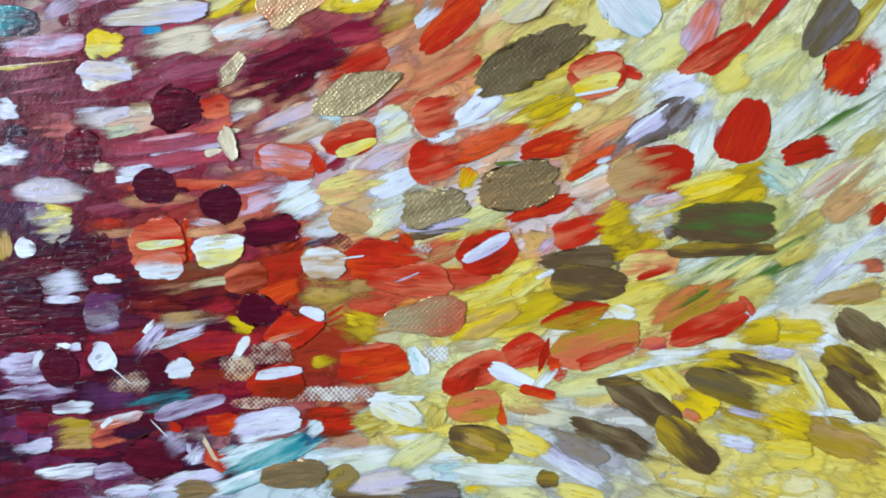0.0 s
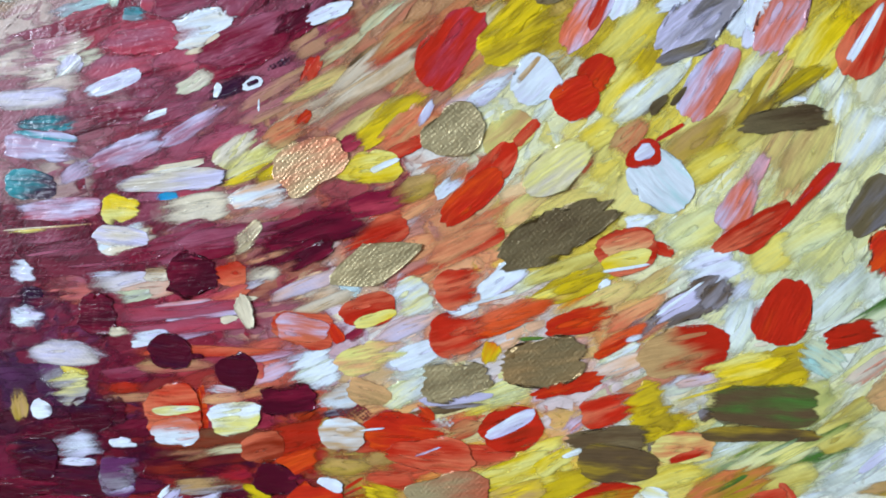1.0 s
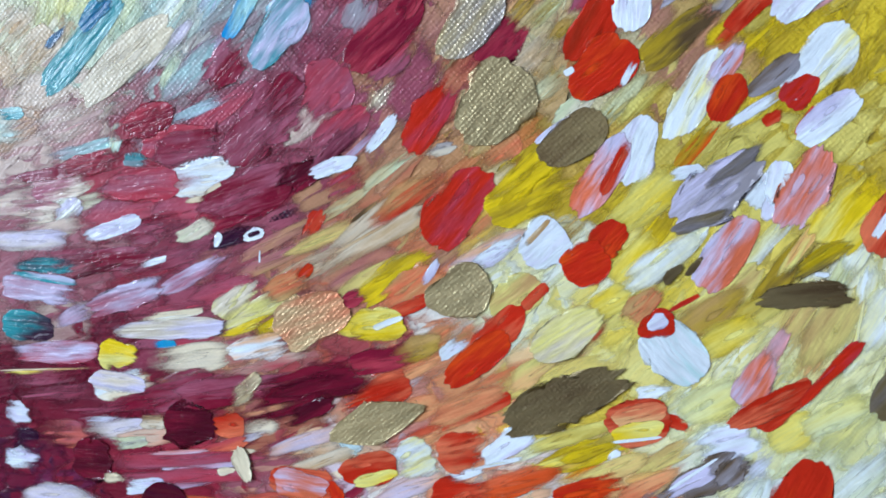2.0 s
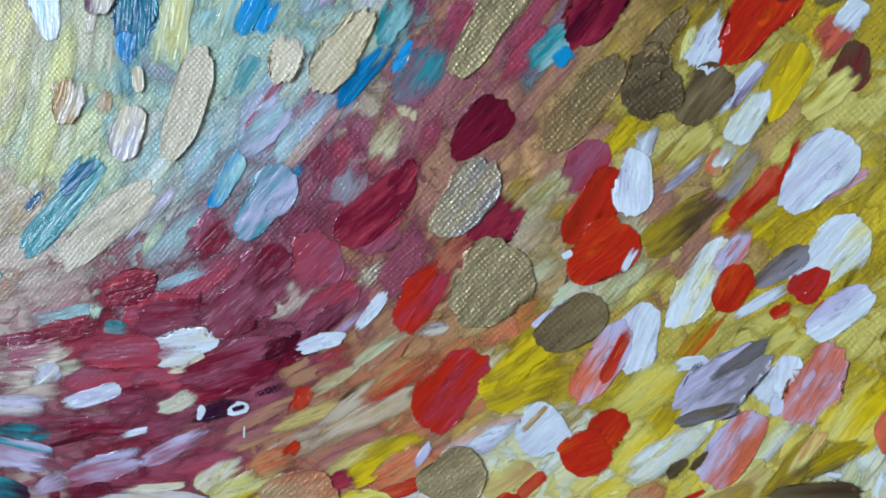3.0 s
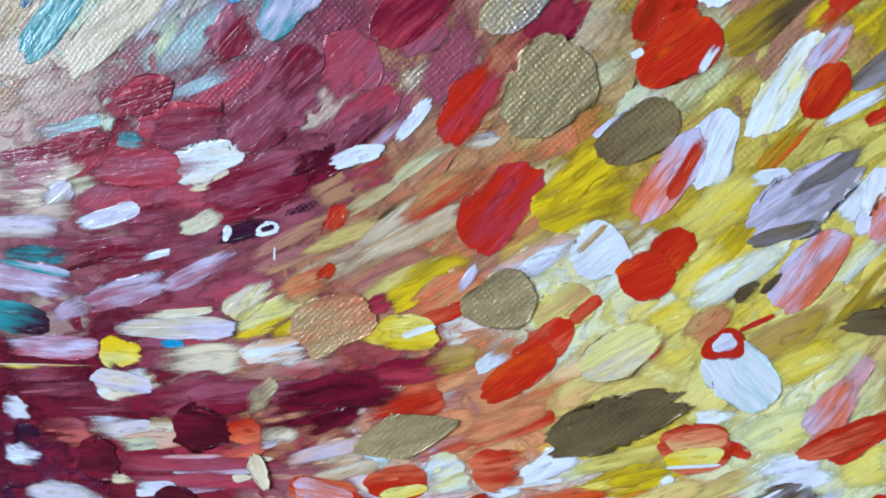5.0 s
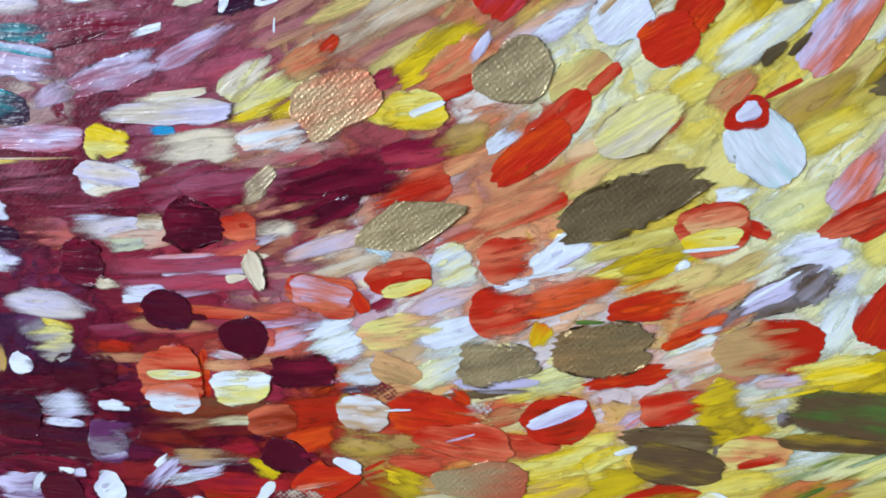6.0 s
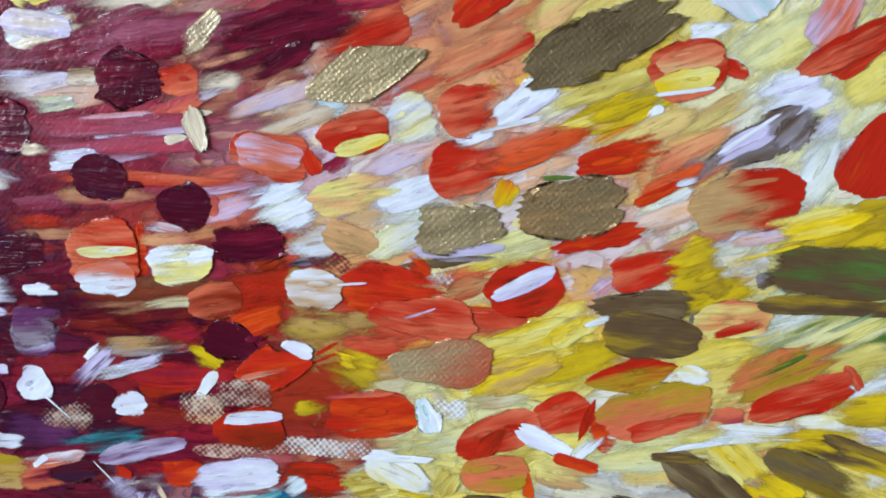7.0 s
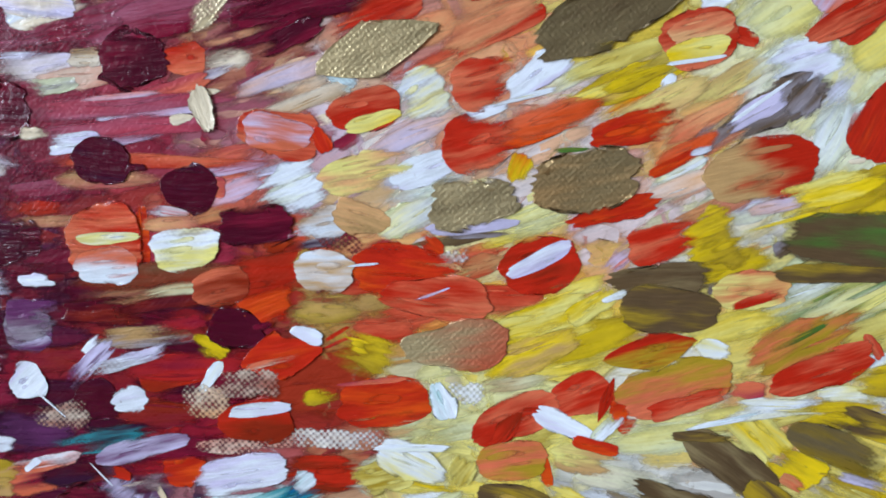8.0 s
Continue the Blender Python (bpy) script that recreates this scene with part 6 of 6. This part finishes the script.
dab(-80.1, 114.2, 11.5, 6.7, 81, "beige", "violet", 45, "okx")
dab(-82.1, 108.2, 5.4, 1.6, 73, "beige", "brown", 40, "s")
dab(-74.2, 107.2, 11.0, 7.9, 84, "dkblue", "teal", 25, "skr")
dab(-75.8, 103.1, 6.3, 4.1, 79, "blue", "dkblue", 35, "s")
dab(-67.3, 119.4, 13.6, 4.8, 88, "white", "lilac", 25, "sk")
dab(-66.8, 115.9, 5.2, 1.2, 79, "lilac", "violet", 40, "s")
dab(-67.3, 106.6, 14.8, 6.5, 77, "sage", "lemon", 35, "s")
dab(-59.1, 108.5, 14.6, 7.3, 68, "aqua", "sage", 40, "s")
dab(-59.1, 120.6, 11.6, 5.1, 74, "teal", "aqua", 45, "s")
dab(-54.1, 122.3, 11.5, 4.2, 68, "sage", "lemon", 40, "s")
dab(-73.7, 98.0, 4.6, 2.4, -85, "cream", "beige", 20, "kx")
dab(-75.9, 89.2, 10.0, 6.3, 68, "cream", "lilac", 30, "okx")
dab(-64.8, 94.1, 19.2, 6.8, 70, "cream", "beige", 25, "oktx")
dab(-86.9, 94.5, 8.9, 6.5, 67, "beige", "tan", 40, "ok")
dab(-60.1, 124.3, 6.4, 3.7, 79, "beige", "cream", 30, "k")
dab(-50.9, 116.8, 10.1, 6.1, 66, "cream", "lilac", 40, "ktr")
dab(-47.7, 123.4, 9.1, 6.1, 63, "blue", "dkblue", 15, "skx")
dab(-53.5, 108.7, 7.9, 3.7, 58, "blue", "teal", 10, "skx")
dab(-39.9, 120.5, 17.4, 7.5, 69, "beige", "cream", 35, "otkx")
dab(-24.6, 121.4, 12.1, 7.0, 61, "beige", "gold", 40, "otkx")
dab(-47.5, 101.4, 9.1, 5.9, 74, "cream", "beige", 30, "otkr")
dab(-34.5, 98.3, 14.8, 3.9, 49, "blue", "dkblue", 45, "s")
dab(-29.4, 106.8, 8.9, 4.6, 60, "teal", "aqua", 45, "s")
dab(-27.9, 101.7, 5.1, 1.2, 50, "blue", "teal", 20, "s")
dab(-25.1, 97.9, 11.7, 6.4, 55, "teal", "mauve", 45, "s")
dab(-37.8, 102.2, 16.1, 6.6, 54, "cream", "gold", 40, "otkrx")
dab(-30.9, 117.1, 10.7, 5.6, 49, "sage", "lemon", 40, "s")
dab(-31.0, 122.4, 7.9, 4.7, 59, "teal", "sage", 40, "s")
dab(-50.0, 95.4, 20.1, 1.7, 54, "rose", "lilac", 45, "s")
dab(-52.0, 89.7, 14.8, 5.8, 39, "lilac", "aqua", 45, "s")
dab(-58.0, 81.0, 10.7, 3.4, 59, "blue", "aqua", 30, "skx")
dab(-51.4, 77.4, 14.9, 7.3, 49, "teal", "lilac", 40, "okx")
dab(-88.8, 76.2, 22.8, 5.6, 47, "teal", "aqua", 25, "skx")
dab(-85.9, 81.9, 8.6, 3.5, 42, "dkblue", "teal", 30, "s")
dab(-80.4, 73.3, 23.4, 7.3, 39, "cream", "beige", 40, "otx")
dab(-103.1, 79.5, 14.9, 6.9, 37, "beige", "tan", 40, "st")
dab(-104.6, 61.4, 8.3, 6.2, 3, "beige", "aqua", 40, "st")
dab(-104.6, 63.8, 6.5, 2.3, 3, "teal", "aqua", 40, "s")
dab(-61.7, 71.4, 11.9, 6.5, 44, "wine", "mauve", 40, "o")
dab(-76.1, 62.6, 11.1, 6.1, 21, "wine", "rose", 35, "ok")
dab(-68.6, 57.9, 16.2, 6.1, 8, "mauve", "wine", 45, "o")
dab(-54.9, 60.9, 18.6, 7.9, 41, "mauve", "wine", 40, "o")
dab(-50.9, 66.5, 11.1, 6.7, 45, "wine", "mauve", 40, "o")
dab(-36.6, 80.3, 7.1, 5.3, 60, "grey", "mauve", 40, "s")
dab(-32.3, 76.8, 17.1, 7.4, 43, "wine", "rose", 35, "okx")
dab(-27.7, 82.0, 6.5, 3.5, 51, "wine", "rose", 30, "s")
dab(-89.6, 57.2, 15.0, 2.5, 13, "aqua", "grey", 40, "s")
dab(-78.9, 55.4, 5.3, 2.8, -1, "teal", "grey", 40, "s")
dab(-82.8, 59.1, 6.9, 3.0, 68, "aqua", "sage", 40, "s")
dab(-90.7, 54.0, 18.6, 3.9, 15, "wine", "rose", 30, "s")
dab(-100.0, 52.3, 15.5, 2.1, 9, "wine", "mauve", 40, "s")
dab(-33.1, 66.1, 7.7, 4.2, 46, "gold", "beige", 40, "str")
dab(-30.1, 88.1, 10.4, 5.2, 55, "cream", "gold", 40, "otr")
dab(-36.9, 57.8, 11.9, 1.3, 42, "lilac", "mauve", 40, "s")
dab(-41.8, 54.4, 8.5, 2.8, 19, "white", "lilac", 20, "rkx")
dab(-32.9, 60.1, 9.2, 2.2, 51, "white", "lilac", 25, "rk")
dab(-20.0, 116.9, 11.6, 6.0, 65, "wine", "mauve", 45, "o")
dab(-19.3, 105.5, 9.7, 5.4, 50, "rose", "mauve", 45, "s")
dab(-14.7, 118.5, 11.1, 4.5, 44, "teal", "aqua", 40, "s")
dab(-11.9, 122.0, 2.0, 1.4, 81, "blue", "teal", 10, "kx")
dab(-4.9, 122.3, 9.5, 6.3, 50, "wine", "mauve", 35, "ok")
dab(-13.2, 107.4, 23.1, 6.6, 58, "gold", "bronze", 40, "otkx")
dab(-4.8, 101.9, 10.2, 4.4, 41, "teal", "aqua", 45, "s")
dab(-2.6, 100.5, 3.8, 2.6, 41, "blue", "teal", 30, "s")
dab(2.7, 108.3, 14.2, 7.2, 51, "wine", "rose", 25, "okrx")
dab(0.6, 106.2, 8.3, 2.4, 51, "burg", "wine", 45, "s")
dab(-15.4, 89.6, 12.3, 6.9, 46, "wine", "burg", 25, "okx")
dab(16.3, 113.1, 21.4, 12.3, 57, "bronze", "tan", 35, "str")
dab(13.5, 116.1, 5.1, 2.0, 30, "yellow", "olive", 30, "s")
dab(0.6, 93.4, 17.0, 6.5, 52, "bronze", "tan", 40, "otkx")
dab(10.5, 95.0, 8.8, 8.1, 32, "bronze", "brown", 40, "otkx")
dab(18.2, 94.3, 10.4, 6.6, 53, "brown", "bronze", 30, "okx")
dab(27.0, 119.0, 9.9, 6.9, 52, "white", "lilac", 20, "krx")
dab(27.8, 119.2, 8.7, 4.8, 52, "bronze", "grey", 40, "otkr")
dab(19.1, 102.8, 9.7, 4.7, 63, "white", "lilac", 20, "skr")
dab(25.2, 105.9, 16.0, 7.6, 53, "red", "orange", 25, "skrx")
dab(29.2, 111.3, 7.8, 5.3, 68, "brown", "wine", 35, "okx")
dab(34.7, 113.8, 7.0, 2.4, 42, "lilac", "white", 40, "s")
dab(36.4, 110.8, 10.5, 4.7, 48, "bronze", "olive", 40, "ok")
dab(35.2, 102.6, 7.7, 4.7, 54, "coral", "rose", 45, "s")
dab(38.1, 105.6, 5.3, 3.6, 54, "white", "lilac", 20, "s")
dab(29.1, 96.3, 12.3, 6.0, 64, "olive", "yellow", 40, "okx")
dab(26.1, 92.3, 5.3, 1.0, -60, "brown", "olive", 20, "s")
dab(38.4, 98.6, 7.5, 5.4, 74, "brown", "wine", 30, "okx")
dab(24.8, 96.2, 10.3, 1.3, 53, "lilac", "violet", 40, "s")
dab(24.6, 91.3, 9.3, 4.2, 58, "white", "sage", 40, "sk")
dab(35.6, 94.6, 9.2, 4.0, 44, "olive", "lemon", 45, "s")
dab(0.8, 83.7, 9.9, 6.5, 52, "rose", "mauve", 45, "ok")
dab(2.7, 77.8, 13.5, 6.6, 62, "red", "rust", 35, "skx")
dab(3.7, 70.4, 12.4, 8.5, 43, "red", "orange", 20, "okx")
dab(-1.4, 70.2, 1.9, 1.2, 33, "white", "lilac", 10, "kx")
dab(8.0, 69.6, 4.8, 1.3, 63, "white", "lilac", 20, "s")
dab(8.4, 81.5, 10.5, 5.8, 87, "white", "lilac", 25, "okx")
dab(-12.0, 75.4, 10.7, 6.0, 47, "wine", "rose", 30, "okr")
dab(-17.5, 78.6, 14.6, 8.1, 56, "gold", "grey", 40, "otkx")
dab(-13.6, 65.0, 15.9, 11.3, 57, "gold", "bronze", 40, "otkx")
dab(-24.6, 62.9, 14.2, 6.5, 54, "red", "rose", 40, "s")
dab(16.0, 75.7, 14.9, 5.0, 39, "brown", "olive", 45, "s")
dab(16.6, 83.5, 9.9, 1.5, 43, "violet", "white", 40, "s")
dab(20.5, 84.6, 4.6, 3.1, 63, "coral", "tan", 40, "ok")
dab(27.0, 80.3, 11.7, 3.7, 49, "red", "coral", 30, "sk")
dab(30.7, 83.0, 5.9, 2.9, 74, "red", "rose", 20, "okx")
dab(34.5, 83.3, 14.0, 8.1, 50, "white", "lilac", 20, "okx")
dab(36.6, 71.0, 13.7, 7.5, 50, "white", "lemon", 25, "okx")
dab(30.1, 69.1, 10.0, 3.6, 40, "grey", "brown", 40, "okx")
dab(18.4, 66.1, 15.4, 5.8, 64, "white", "lemon", 30, "okx")
dab(22.6, 70.0, 10.5, 4.0, 59, "coral", "lilac", 45, "o")
dab(23.2, 65.6, 7.8, 5.4, 64, "red", "orange", 20, "okx")
dab(27.6, 64.0, 11.4, 2.0, 35, "white", "lilac", 25, "s")
dab(34.1, 66.7, 6.3, 4.6, 46, "red", "rose", 25, "okx")
dab(35.4, 62.0, 5.4, 1.9, 60, "red", "orange", 20, "sx")
dab(30.4, 62.6, 3.7, 2.0, 36, "red", "coral", 20, "s")
dab(38.4, 62.6, 11.1, 5.5, 41, "white", "lilac", 30, "okx")
dab(-8.0, 54.0, 15.7, 6.1, 44, "yellow", "olive", 35, "s")
dab(-2.5, 61.5, 10.3, 1.6, 39, "lilac", "white", 30, "s")
dab(-0.7, 59.3, 12.5, 7.2, 39, "brown", "bronze", 35, "otkx")
dab(-55.0, 98.1, 8.6, 3.0, 58, "teal", "aqua", 35, "s")
dab(-60.1, 113.1, 10.3, 4.1, 70, "teal", "sage", 45, "s")

counts = np.cumsum([0] + [len(p[0]) for p in drags])
joined = [np.concatenate([p[i] + (counts[n] if i == 1 else 0) for n, p in enumerate(drags)]) for i in range(6)]
dragged = new("dragged_paint", dab_mesh("dragged_paint", *joined, ACRYLIC))
dragged.parent = painting
tagged(dragged, "thin translucent paint dragged out between the dabs, and painted glints on them", kind="stuff")
